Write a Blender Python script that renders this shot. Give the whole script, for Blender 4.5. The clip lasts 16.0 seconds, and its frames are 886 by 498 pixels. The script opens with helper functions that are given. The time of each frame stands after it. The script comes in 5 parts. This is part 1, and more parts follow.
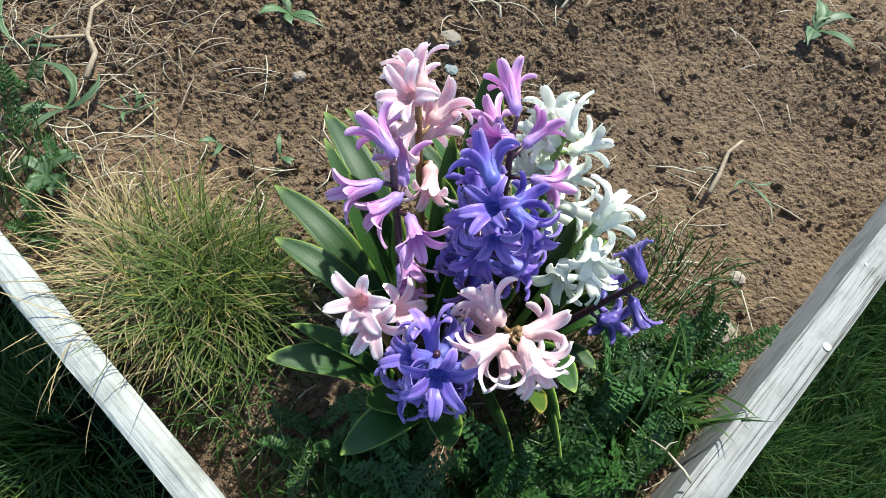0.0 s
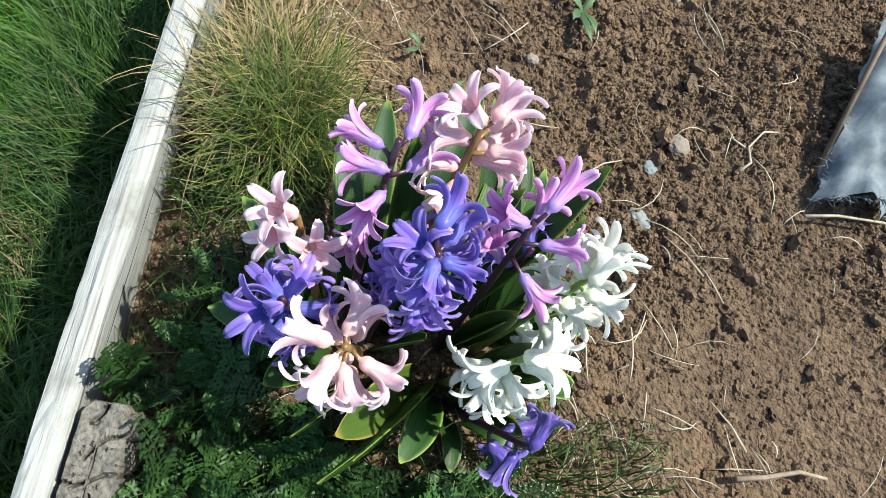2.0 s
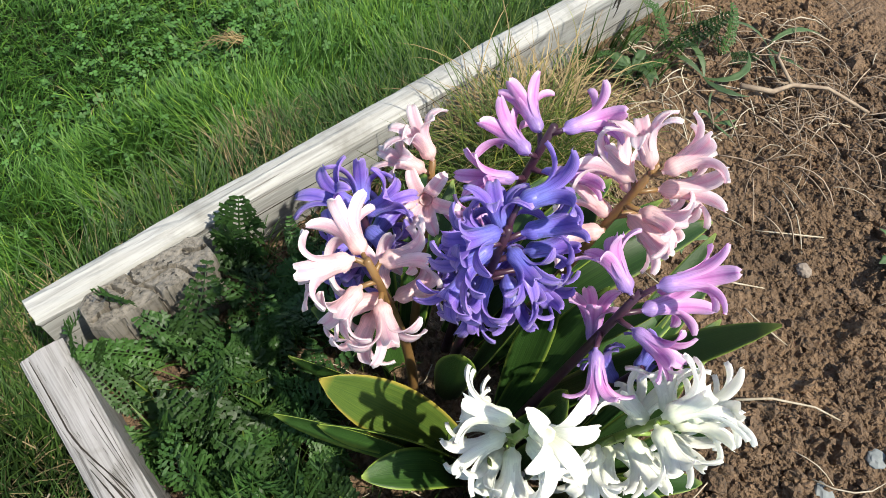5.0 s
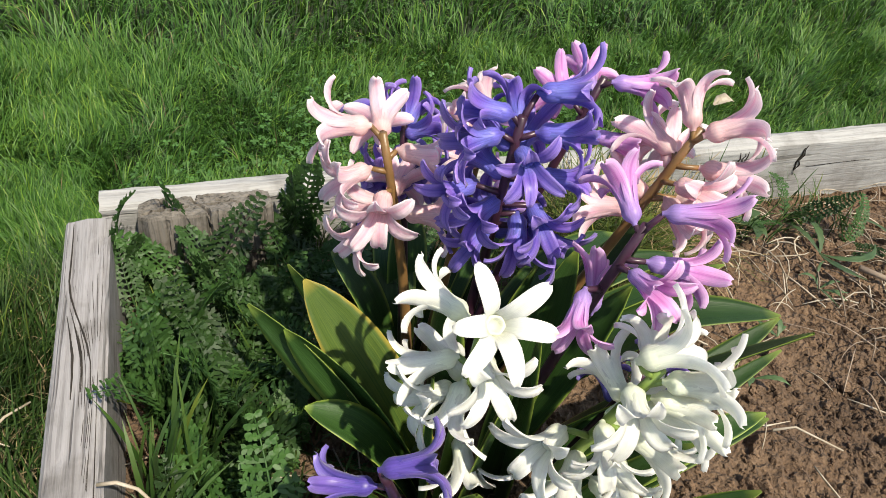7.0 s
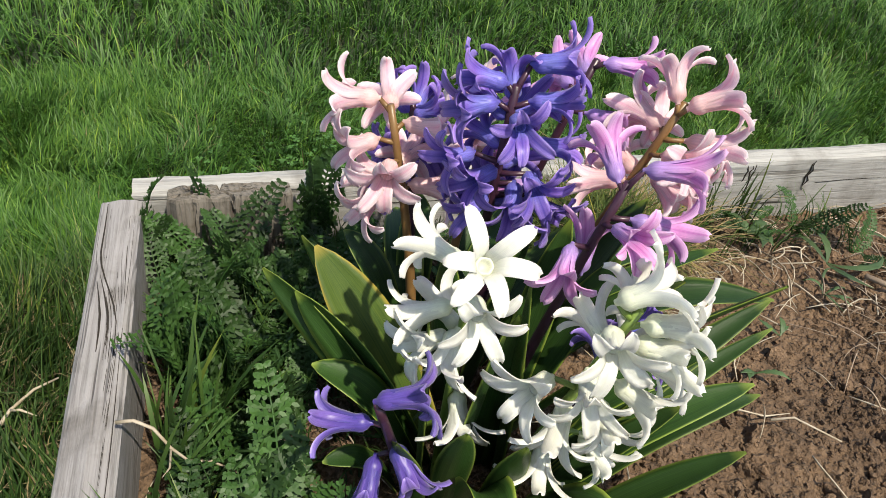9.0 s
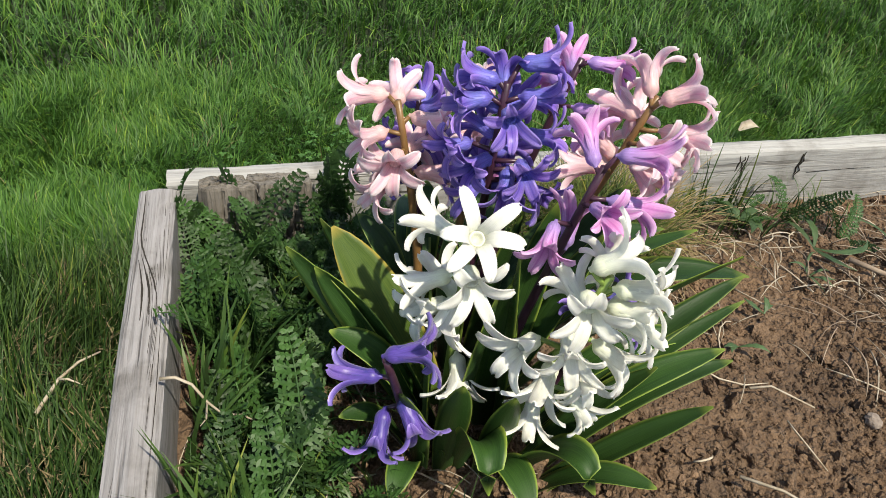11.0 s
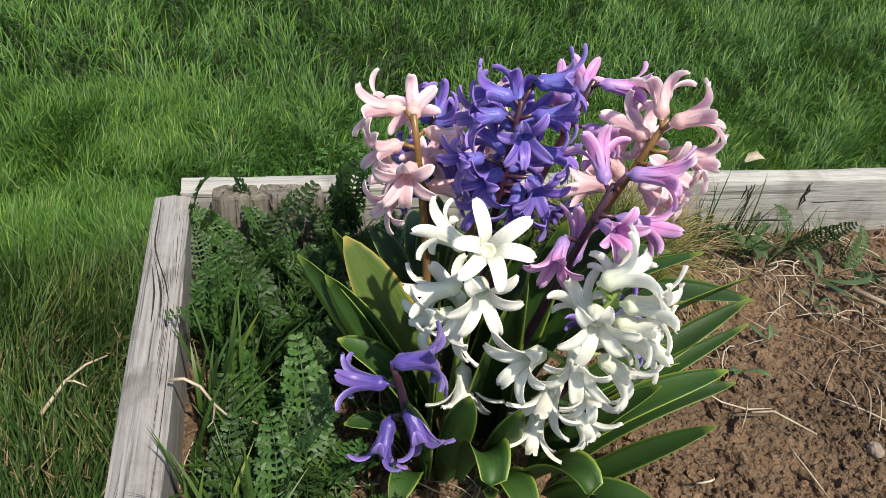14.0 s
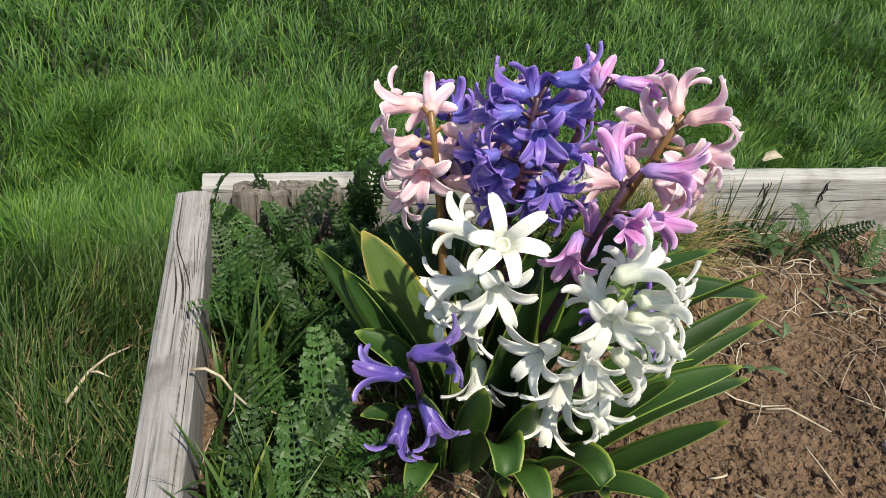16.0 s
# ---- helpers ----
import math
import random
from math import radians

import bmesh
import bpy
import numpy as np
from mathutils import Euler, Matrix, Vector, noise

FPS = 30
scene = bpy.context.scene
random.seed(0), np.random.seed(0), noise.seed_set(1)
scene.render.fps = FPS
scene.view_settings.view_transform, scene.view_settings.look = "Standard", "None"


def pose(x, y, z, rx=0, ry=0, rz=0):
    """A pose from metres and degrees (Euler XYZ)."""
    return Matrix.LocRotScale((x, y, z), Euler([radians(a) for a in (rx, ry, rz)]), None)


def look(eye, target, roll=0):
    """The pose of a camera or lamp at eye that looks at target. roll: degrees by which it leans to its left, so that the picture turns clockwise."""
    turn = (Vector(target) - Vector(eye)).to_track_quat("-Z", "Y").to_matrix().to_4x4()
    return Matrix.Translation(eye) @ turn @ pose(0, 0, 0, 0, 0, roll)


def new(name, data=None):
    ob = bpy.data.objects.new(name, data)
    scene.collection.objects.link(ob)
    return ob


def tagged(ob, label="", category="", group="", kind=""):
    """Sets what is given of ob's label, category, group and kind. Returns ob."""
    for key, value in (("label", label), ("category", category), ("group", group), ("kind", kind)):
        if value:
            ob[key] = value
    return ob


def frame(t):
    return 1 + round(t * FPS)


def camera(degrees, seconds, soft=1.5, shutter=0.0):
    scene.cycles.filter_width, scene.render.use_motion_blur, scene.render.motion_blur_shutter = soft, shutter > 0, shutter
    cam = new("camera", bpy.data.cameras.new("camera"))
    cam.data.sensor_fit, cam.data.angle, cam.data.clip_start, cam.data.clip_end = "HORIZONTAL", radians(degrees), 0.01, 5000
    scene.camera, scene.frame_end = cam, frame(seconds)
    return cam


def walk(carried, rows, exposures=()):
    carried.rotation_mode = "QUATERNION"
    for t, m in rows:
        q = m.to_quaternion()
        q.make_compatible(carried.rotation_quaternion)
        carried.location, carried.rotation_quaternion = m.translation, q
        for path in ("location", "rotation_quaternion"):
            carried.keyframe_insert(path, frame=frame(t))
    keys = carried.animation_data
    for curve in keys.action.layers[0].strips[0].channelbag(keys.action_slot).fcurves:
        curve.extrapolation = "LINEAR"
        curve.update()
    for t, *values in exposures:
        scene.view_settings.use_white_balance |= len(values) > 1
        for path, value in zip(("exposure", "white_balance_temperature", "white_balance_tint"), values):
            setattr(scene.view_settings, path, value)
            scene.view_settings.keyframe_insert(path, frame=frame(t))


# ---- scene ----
cam = camera(65.0, 16.0, soft=0.55)
PATH = [
    (0, (0.111, -0.006, 0.455), (0.597, -0.916, -1.258), 18.6),
    (0.5, (0.127, -0.03, 0.462), (0.62, -0.766, -1.331), 22.4),
    (1, (0.116, -0.088, 0.431), (0.61, -0.711, -1.404), 35.7),
    (1.5, (0.092, -0.092, 0.457), (0.71, -0.571, -1.384), 37.5),
    (2, (0.08, -0.145, 0.478), (0.754, -0.493, -1.373), 37.5),
    (2.5, (0.07, -0.154, 0.492), (0.763, -0.355, -1.374), 33.1),
    (3, (0.078, -0.167, 0.493), (0.862, -0.353, -1.337), 30.8),
    (3.5, (0.05, -0.218, 0.515), (0.797, -0.035, -1.331), 20.8),
    (4, (0.043, -0.249, 0.513), (0.719, 0.159, -1.324), 13.5),
    (4.5, (0.049, -0.283, 0.494), (0.796, 0.194, -1.299), 16.6),
    (5, (0.058, -0.279, 0.416), (0.797, 0.344, -1.335), 11.8),
    (5.2, (0.059, -0.29, 0.399), (0.812, 0.412, -1.316), 10.4),
    (7.3, (0.062, -0.421, 0.315), (0.673, 0.958, -0.999), 11.4),
    (7.5, (0.061, -0.423, 0.314), (0.63, 0.978, -0.995), 10.5),
    (8, (0.061, -0.429, 0.307), (0.648, 0.966, -1.0), 11.3),
    (8.5, (0.06, -0.443, 0.312), (0.648, 0.968, -0.978), 10.9),
    (9, (0.063, -0.458, 0.306), (0.647, 0.979, -0.957), 9.6),
    (9.2, (0.064, -0.463, 0.308), (0.639, 0.953, -0.981), 9.5),
    (11.3, (0.054, -0.505, 0.328), (0.584, 0.942, -0.946), 8.5),
    (11.5, (0.051, -0.509, 0.327), (0.567, 0.938, -0.954), 9.3),
    (12, (0.052, -0.511, 0.328), (0.549, 0.958, -0.935), 9.2),
    (12.5, (0.054, -0.507, 0.325), (0.554, 0.968, -0.93), 9.4),
    (13, (0.053, -0.507, 0.326), (0.564, 0.974, -0.917), 9.7),
    (13.5, (0.053, -0.507, 0.328), (0.559, 0.983, -0.907), 9.4),
    (14, (0.052, -0.506, 0.326), (0.582, 0.983, -0.898), 9.8),
    (14.5, (0.051, -0.507, 0.327), (0.567, 0.988, -0.898), 9.7),
    (15, (0.052, -0.508, 0.328), (0.558, 0.977, -0.912), 9.4),
    (15.5, (0.052, -0.51, 0.329), (0.558, 0.974, -0.913), 9.3),
    (16, (0.05, -0.512, 0.328), (0.537, 0.985, -0.905), 9.2),
]
walk(cam, [(t, look(eye, target, roll)) for t, eye, target, roll in PATH],
     exposures=[(0.0, 0.82, 6200, -4), (3.5, 0.78, 6650, 2), (5.0, 0.62, 6850, 5), (7.5, 0.38, 7150, 8), (11.5, 0.31, 7100, 7), (16.0, 0.31, 7100, 7)])

# ---- light ----
world = bpy.data.worlds.new("sky")
scene.world = world
world.use_nodes = True
wn = world.node_tree
sky = wn.nodes.new("ShaderNodeTexSky")
sky.sky_type, sky.sun_disc = "NISHITA", False
SUN_TO = Vector((0.16, -0.46, 0.872)).normalized()
sky.sun_elevation = math.asin(SUN_TO.z)
sky.sun_rotation = math.atan2(SUN_TO.x, SUN_TO.y)
wn.links.new(sky.outputs[0], wn.nodes["Background"].inputs[0])
wn.nodes["Background"].inputs[1].default_value = 0.15
sun = new("sun", bpy.data.lights.new("sun", "SUN"))
sun.data.energy, sun.data.angle, sun.data.color = 5.0, radians(1.0), (1.0, 0.95, 0.85)
sun.matrix_world = look(SUN_TO * 5, (0, 0, 0))


# ---- materials ----
def material(name, rough=0.6):
    m = bpy.data.materials.new(name)
    m.use_nodes = True
    b = m.node_tree.nodes["Principled BSDF"]
    b.inputs["Roughness"].default_value = rough
    return m, m.node_tree, b


def node(nt, kind, **sockets):
    n = nt.nodes.new("ShaderNode" + kind)
    for k, v in sockets.items():
        n.inputs[k.replace("_", " ")].default_value = v
    return n


def ramp(nt, fac, stops):
    n = nt.nodes.new("ShaderNodeValToRGB")
    e = n.color_ramp.elements
    while len(e) < len(stops):
        e.new(0.5)
    for el, (p, c) in zip(e, stops):
        el.position, el.color = p, (*c, 1)
    nt.links.new(fac, n.inputs[0])
    return n.outputs[0]


def mix(nt, fac, a, b, how="MIX"):
    n = nt.nodes.new("ShaderNodeMix")
    n.data_type, n.blend_type = "RGBA", how
    for s, v in ((n.inputs[0], fac), (n.inputs[6], a), (n.inputs[7], b)):
        if isinstance(v, bpy.types.NodeSocket):
            nt.links.new(v, s)
        else:
            s.default_value = (*v, 1) if isinstance(v, tuple) else v
    return n.outputs[2]


def mathn(nt, op, a, b=0.0):
    n = nt.nodes.new("ShaderNodeMath")
    n.operation = op
    for s, v in zip(n.inputs, (a, b)):
        if isinstance(v, bpy.types.NodeSocket):
            nt.links.new(v, s)
        else:
            s.default_value = v
    return n.outputs[0]


def noise_of(nt, scale, detail=4.0, rough=0.6, stretch=None, coord="Object"):
    tc = nt.nodes.new("ShaderNodeTexCoord")
    n = node(nt, "TexNoise", Scale=scale, Detail=detail, Roughness=rough)
    if stretch:
        mp = nt.nodes.new("ShaderNodeMapping")
        mp.inputs["Scale"].default_value = stretch
        nt.links.new(tc.outputs[coord], mp.inputs[0])
        nt.links.new(mp.outputs[0], n.inputs["Vector"])
    else:
        nt.links.new(tc.outputs[coord], n.inputs["Vector"])
    return n.outputs["Fac"]


def bump(nt, b, height, strength=0.4, distance=0.002):
    n = node(nt, "Bump", Strength=strength, Distance=distance)
    nt.links.new(height, n.inputs["Height"])
    nt.links.new(n.outputs[0], b.inputs["Normal"])


def thin(nt, b, color, share):
    """Lets light through a thin leaf or petal."""
    tr = nt.nodes.new("ShaderNodeBsdfTranslucent")
    mx = nt.nodes.new("ShaderNodeMixShader")
    mx.inputs[0].default_value = share
    nt.links.new(color, b.inputs["Base Color"])
    nt.links.new(color, tr.inputs["Color"])
    nt.links.new(b.outputs[0], mx.inputs[1])
    nt.links.new(tr.outputs[0], mx.inputs[2])
    nt.links.new(mx.outputs[0], nt.nodes["Material Output"].inputs["Surface"])


def petal_material(name, tube, face, edge, rib, share=0.25, streaks=0.42):
    """Colour runs from the tube's foot to the petal's tip, with a darker middle rib and paler rims."""
    m, nt, b = material(name, 0.42)
    uv = nt.nodes.new("ShaderNodeTexCoord")
    sp = nt.nodes.new("ShaderNodeSeparateXYZ")
    nt.links.new(uv.outputs["UV"], sp.inputs[0])
    along = ramp(nt, sp.outputs[1], [(0.0, tube[0]), (0.36, tube[1]), (0.60, face), (1.0, edge)])
    across = mathn(nt, "ABSOLUTE", mathn(nt, "SUBTRACT", sp.outputs[0], 0.5))
    ribfac = ramp(nt, across, [(0.0, (1, 1, 1)), (0.11, (0.25, 0.25, 0.25)), (0.3, (0, 0, 0))])
    open_part = ramp(nt, sp.outputs[1], [(0.25, (0, 0, 0)), (0.55, (1, 1, 1))])
    c = mix(nt, mathn(nt, "MULTIPLY", mathn(nt, "MULTIPLY", ribfac, 0.85), open_part), along, rib)
    rim = ramp(nt, across, [(0.3, (0, 0, 0)), (0.5, (1, 1, 1))])
    c = mix(nt, mathn(nt, "MULTIPLY", mathn(nt, "MULTIPLY", rim, 0.6), open_part), c, edge)
    streak = noise_of(nt, 1.0, 3, 0.6, (26.0, 1.3, 1.0), "UV")
    c = mix(nt, streaks, c, ramp(nt, streak, [(0.35, (0.55, 0.52, 0.60)), (0.55, (1.12, 1.12, 1.12))]), "MULTIPLY")
    n = noise_of(nt, 260, 4, 0.7, (1.0, 1.0, 0.3))
    c = mix(nt, 0.2, c, ramp(nt, n, [(0.3, (0.62, 0.62, 0.64)), (0.6, (1.08, 1.08, 1.08))]), "MULTIPLY")
    info = nt.nodes.new("ShaderNodeObjectInfo")
    hsv = nt.nodes.new("ShaderNodeHueSaturation")
    nt.links.new(mathn(nt, "ADD", mathn(nt, "MULTIPLY", info.outputs["Random"], 0.2), 0.9), hsv.inputs["Value"])
    nt.links.new(mathn(nt, "ADD", mathn(nt, "MULTIPLY", info.outputs["Random"], 0.016), 0.492), hsv.inputs["Hue"])
    nt.links.new(c, hsv.inputs["Color"])
    thin(nt, b, hsv.outputs[0], share)
    bump(nt, b, n, 0.25, 0.0006)
    b.inputs["Sheen Weight"].default_value = 0.15
    return m


PETAL = {
    "pink": petal_material("pale_pink_petal", ((0.90, 0.63, 0.61), (0.93, 0.71, 0.73)), (0.94, 0.71, 0.77), (0.96, 0.87, 0.89), (0.90, 0.53, 0.65), 0.5, 0.32),
    "mauve": petal_material("mauve_petal", ((0.40, 0.27, 0.66), (0.64, 0.38, 0.75)), (0.75, 0.34, 0.69), (0.83, 0.56, 0.82), (0.58, 0.17, 0.53), 0.4),
    "blue": petal_material("violet_blue_petal", ((0.12, 0.11, 0.50), (0.20, 0.20, 0.68)), (0.23, 0.13, 0.57), (0.40, 0.28, 0.74), (0.10, 0.06, 0.44), 0.33, 0.6),
    "white": petal_material("white_petal", ((0.84, 0.88, 0.68), (0.90, 0.91, 0.82)), (0.92, 0.92, 0.87), (0.92, 0.91, 0.87), (0.89, 0.90, 0.81), 0.45, 0.16),
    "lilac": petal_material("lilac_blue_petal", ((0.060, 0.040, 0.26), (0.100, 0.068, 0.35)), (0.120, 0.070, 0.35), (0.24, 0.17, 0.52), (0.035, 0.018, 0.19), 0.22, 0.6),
}


def plain(name, stops, scale, rough=0.6, strength=0.3, dist=0.001, stretch=None, share=0.0, spread=0.2, islands=False):
    m, nt, b = material(name, rough)
    n = noise_of(nt, scale, 5, 0.65, stretch)
    big = noise_of(nt, scale * 0.13, 3, 0.5)
    c = ramp(nt, n, stops)
    c = mix(nt, 0.45, c, ramp(nt, big, [(0.3, (0.62, 0.62, 0.62)), (0.7, (1, 1, 1))]), "MULTIPLY")
    if islands:
        src = nt.nodes.new("ShaderNodeNewGeometry").outputs["Random Per Island"]
    else:
        src = nt.nodes.new("ShaderNodeObjectInfo").outputs["Random"]
    hsv = nt.nodes.new("ShaderNodeHueSaturation")
    nt.links.new(mathn(nt, "ADD", mathn(nt, "MULTIPLY", src, 2 * spread), 1 - spread), hsv.inputs["Value"])
    nt.links.new(c, hsv.inputs["Color"])
    if share:
        thin(nt, b, hsv.outputs[0], share)
    else:
        nt.links.new(hsv.outputs[0], b.inputs["Base Color"])
    bump(nt, b, n, strength, dist)
    return m


def blade_material(name, foot, middle, tip, rough=0.45, share=0.35):
    """Grass: colour runs along the blade, its foot darkened like the shade low among blades, and differs from blade to
    blade.
    """
    m, nt, b = material(name, rough)
    uv = nt.nodes.new("ShaderNodeTexCoord")
    sp = nt.nodes.new("ShaderNodeSeparateXYZ")
    nt.links.new(uv.outputs["UV"], sp.inputs[0])
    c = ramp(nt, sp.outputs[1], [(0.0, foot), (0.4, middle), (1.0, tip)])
    geo = nt.nodes.new("ShaderNodeNewGeometry")
    tint = ramp(nt, geo.outputs["Random Per Island"], [(0.0, (0.42, 0.55, 0.42)), (0.5, (1, 1, 1)), (0.92, (1.45, 1.3, 1.1)), (1.0, (3.2, 2.0, 1.6))])
    c = mix(nt, 1.0, c, tint, "MULTIPLY")
    patch = noise_of(nt, 3.5, 4, 0.6)
    c = mix(nt, 0.8, c, ramp(nt, patch, [(0.3, (0.6, 0.72, 0.62)), (0.5, (1, 1, 1)), (0.72, (1.14, 1.06, 0.88))]), "MULTIPLY")
    thin(nt, b, c, share)
    return m


def wood_material(name, light, dark, gap, axis, rough=0.8, blot_size=14.0, fine=1.0):
    """Weathered timber whose grain runs along one local axis, with dark checks and pale worn streaks."""
    m, nt, b = material(name, rough)

    def stretched(across, along, detail):
        st = [across, across, across]
        st[axis] = along
        return noise_of(nt, 1.0, detail, 0.65, tuple(st))

    grain = stretched(420.0 * fine, 16.0, 5)
    band = stretched(95.0 * fine, 3.2, 3)
    check = stretched(150.0 * fine, 4.5, 2)
    blot = noise_of(nt, blot_size, 5, 0.65)
    c = ramp(nt, grain, [(0.28, dark), (0.52, light), (0.8, tuple(min(0.86, v * 1.15) for v in light))])
    c = mix(nt, 0.75, c, ramp(nt, band, [(0.3, (0.62, 0.60, 0.58)), (0.48, (1, 1, 1)), (0.7, (1.12, 1.12, 1.12))]), "MULTIPLY")
    lines = ramp(nt, check, [(0.33, gap), (0.375, (1, 1, 1))])
    c = mix(nt, 0.85, c, lines, "MULTIPLY")
    c = mix(nt, 0.8, c, ramp(nt, blot, [(0.32, (0.55, 0.53, 0.50)), (0.5, (1, 1, 1)), (0.75, (1.1, 1.1, 1.12))]), "MULTIPLY")
    nt.links.new(c, b.inputs["Base Color"])
    h = mathn(nt, "ADD", mathn(nt, "MULTIPLY", grain, 0.45), mathn(nt, "MULTIPLY", lines, 0.8))
    bump(nt, b, h, 0.7, 0.0025)
    return m


def soil_material(name, dark, mid, light, islands):
    """Dry crumbly earth: tone at three sizes, granular relief and pale specks."""
    m, nt, b = material(name, 0.96)
    fine, middle, large = noise_of(nt, 520, 4, 0.7), noise_of(nt, 95, 5, 0.7), noise_of(nt, 9, 4, 0.6)
    c = ramp(nt, middle, [(0.25, dark), (0.5, mid), (0.78, light)])
    c = mix(nt, 0.7, c, ramp(nt, fine, [(0.3, (0.66, 0.65, 0.64)), (0.55, (1, 1, 1)), (0.75, (1.25, 1.23, 1.2))]), "MULTIPLY")
    c = mix(nt, 0.8, c, ramp(nt, large, [(0.3, (0.72, 0.70, 0.69)), (0.5, (1, 1, 1)), (0.7, (1.22, 1.17, 1.08))]), "MULTIPLY")
    tc = nt.nodes.new("ShaderNodeTexCoord")
    heights = []
    for scale in (170.0, 420.0):
        vo = node(nt, "TexVoronoi", Scale=scale, Randomness=1.0)
        nt.links.new(tc.outputs["Object"], vo.inputs["Vector"])
        heights.append(mathn(nt, "SUBTRACT", 1.0, vo.outputs["Distance"]))
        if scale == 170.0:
            # crevices between crumbs are coloured darker, as painted-in shade
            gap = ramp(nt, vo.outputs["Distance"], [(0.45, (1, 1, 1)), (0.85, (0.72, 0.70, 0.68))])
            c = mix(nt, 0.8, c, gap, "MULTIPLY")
    if islands:
        hsv = nt.nodes.new("ShaderNodeHueSaturation")
        src = nt.nodes.new("ShaderNodeNewGeometry").outputs["Random Per Island"]
        nt.links.new(mathn(nt, "ADD", mathn(nt, "MULTIPLY", src, 0.5), 0.78), hsv.inputs["Value"])
        nt.links.new(c, hsv.inputs["Color"])
        c = hsv.outputs[0]
    nt.links.new(c, b.inputs["Base Color"])
    h = mathn(nt, "ADD", mathn(nt, "ADD", heights[0], mathn(nt, "MULTIPLY", heights[1], 0.5)), mathn(nt, "MULTIPLY", fine, 0.6))
    bump(nt, b, h, 1.0, 0.0042)
    return m


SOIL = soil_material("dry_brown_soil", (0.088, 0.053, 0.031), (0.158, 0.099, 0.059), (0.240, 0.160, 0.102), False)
CLOD = soil_material("soil_clod", (0.092, 0.056, 0.033), (0.168, 0.105, 0.063), (0.256, 0.170, 0.108), True)
STONE = plain("tan_stone", [(0.3, (0.20, 0.155, 0.125)), (0.7, (0.32, 0.26, 0.215))], 140, 0.85, 0.5, 0.001, spread=0.25)
SLATE = plain("blue_grey_pebble", [(0.3, (0.15, 0.165, 0.17)), (0.7, (0.23, 0.245, 0.25))], 140, 0.75, 0.4, 0.001, spread=0.1)
# near black: the shade down between the blades is part of this colour
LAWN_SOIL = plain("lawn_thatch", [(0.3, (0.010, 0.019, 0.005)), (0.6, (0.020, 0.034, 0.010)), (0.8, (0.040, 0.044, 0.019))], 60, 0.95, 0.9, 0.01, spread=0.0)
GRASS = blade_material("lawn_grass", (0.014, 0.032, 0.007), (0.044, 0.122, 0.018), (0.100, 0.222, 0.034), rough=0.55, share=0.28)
# lawn green at about half strength: shade beside the boards put into the colour
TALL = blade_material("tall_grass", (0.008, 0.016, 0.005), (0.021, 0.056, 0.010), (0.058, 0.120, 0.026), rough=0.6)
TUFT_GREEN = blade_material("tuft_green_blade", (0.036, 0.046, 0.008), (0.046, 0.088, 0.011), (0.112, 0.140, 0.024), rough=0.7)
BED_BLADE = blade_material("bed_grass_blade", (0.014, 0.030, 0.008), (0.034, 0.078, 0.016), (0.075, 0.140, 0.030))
TUFT_DRY = plain("tuft_dry_blade", [(0.3, (0.170, 0.116, 0.046)), (0.7, (0.315, 0.235, 0.112))], 90, 0.7, 0.2, 0.0005, spread=0.35, islands=True)
DEAD_BLADE = plain("dead_lawn_blade", [(0.3, (0.115, 0.090, 0.042)), (0.7, (0.250, 0.200, 0.105))], 90, 0.75, 0.2, 0.0005, spread=0.4, islands=True)
STRAW = plain("dry_straw", [(0.3, (0.269, 0.212, 0.139)), (0.7, (0.458, 0.399, 0.319))], 90, 0.7, 0.2, 0.0005, share=0.0, spread=0.35, islands=True)
ROOT = plain("dry_root", [(0.3, (0.178, 0.119, 0.085)), (0.7, (0.339, 0.264, 0.190))], 90, 0.8, 0.3, 0.0008, spread=0.3, islands=True)
def leaf_material(name, dark, light, rim, rough=0.46, share=0.15):
    """A smooth strap leaf: fine parallel veins, a paler rim and blotches."""
    m, nt, b = material(name, rough)
    uv = nt.nodes.new("ShaderNodeTexCoord")
    sp = nt.nodes.new("ShaderNodeSeparateXYZ")
    nt.links.new(uv.outputs["UV"], sp.inputs[0])
    veins = noise_of(nt, 1.0, 3, 0.6, (42.0, 1.2, 1.0), "UV")
    blot = noise_of(nt, 45.0, 4, 0.6)
    c = ramp(nt, veins, [(0.3, dark), (0.7, light)])
    c = mix(nt, 0.6, c, ramp(nt, blot, [(0.3, (0.62, 0.66, 0.62)), (0.65, (1.05, 1.05, 1.0))]), "MULTIPLY")
    across = mathn(nt, "ABSOLUTE", mathn(nt, "SUBTRACT", sp.outputs[0], 0.5))
    edge = mathn(nt, "MAXIMUM", ramp(nt, across, [(0.425, (0, 0, 0)), (0.49, (1, 1, 1))]), ramp(nt, sp.outputs[1], [(0.93, (0, 0, 0)), (1.0, (1, 1, 1))]))
    c = mix(nt, mathn(nt, "MULTIPLY", edge, 0.9), c, rim)
    info = nt.nodes.new("ShaderNodeObjectInfo")
    hsv = nt.nodes.new("ShaderNodeHueSaturation")
    nt.links.new(mathn(nt, "ADD", mathn(nt, "MULTIPLY", info.outputs["Random"], 0.5), 0.75), hsv.inputs["Value"])
    nt.links.new(c, hsv.inputs["Color"])
    thin(nt, b, hsv.outputs[0], share)
    b.inputs["Specular IOR Level"].default_value = 0.35
    bump(nt, b, veins, 0.35, 0.0006)
    return m


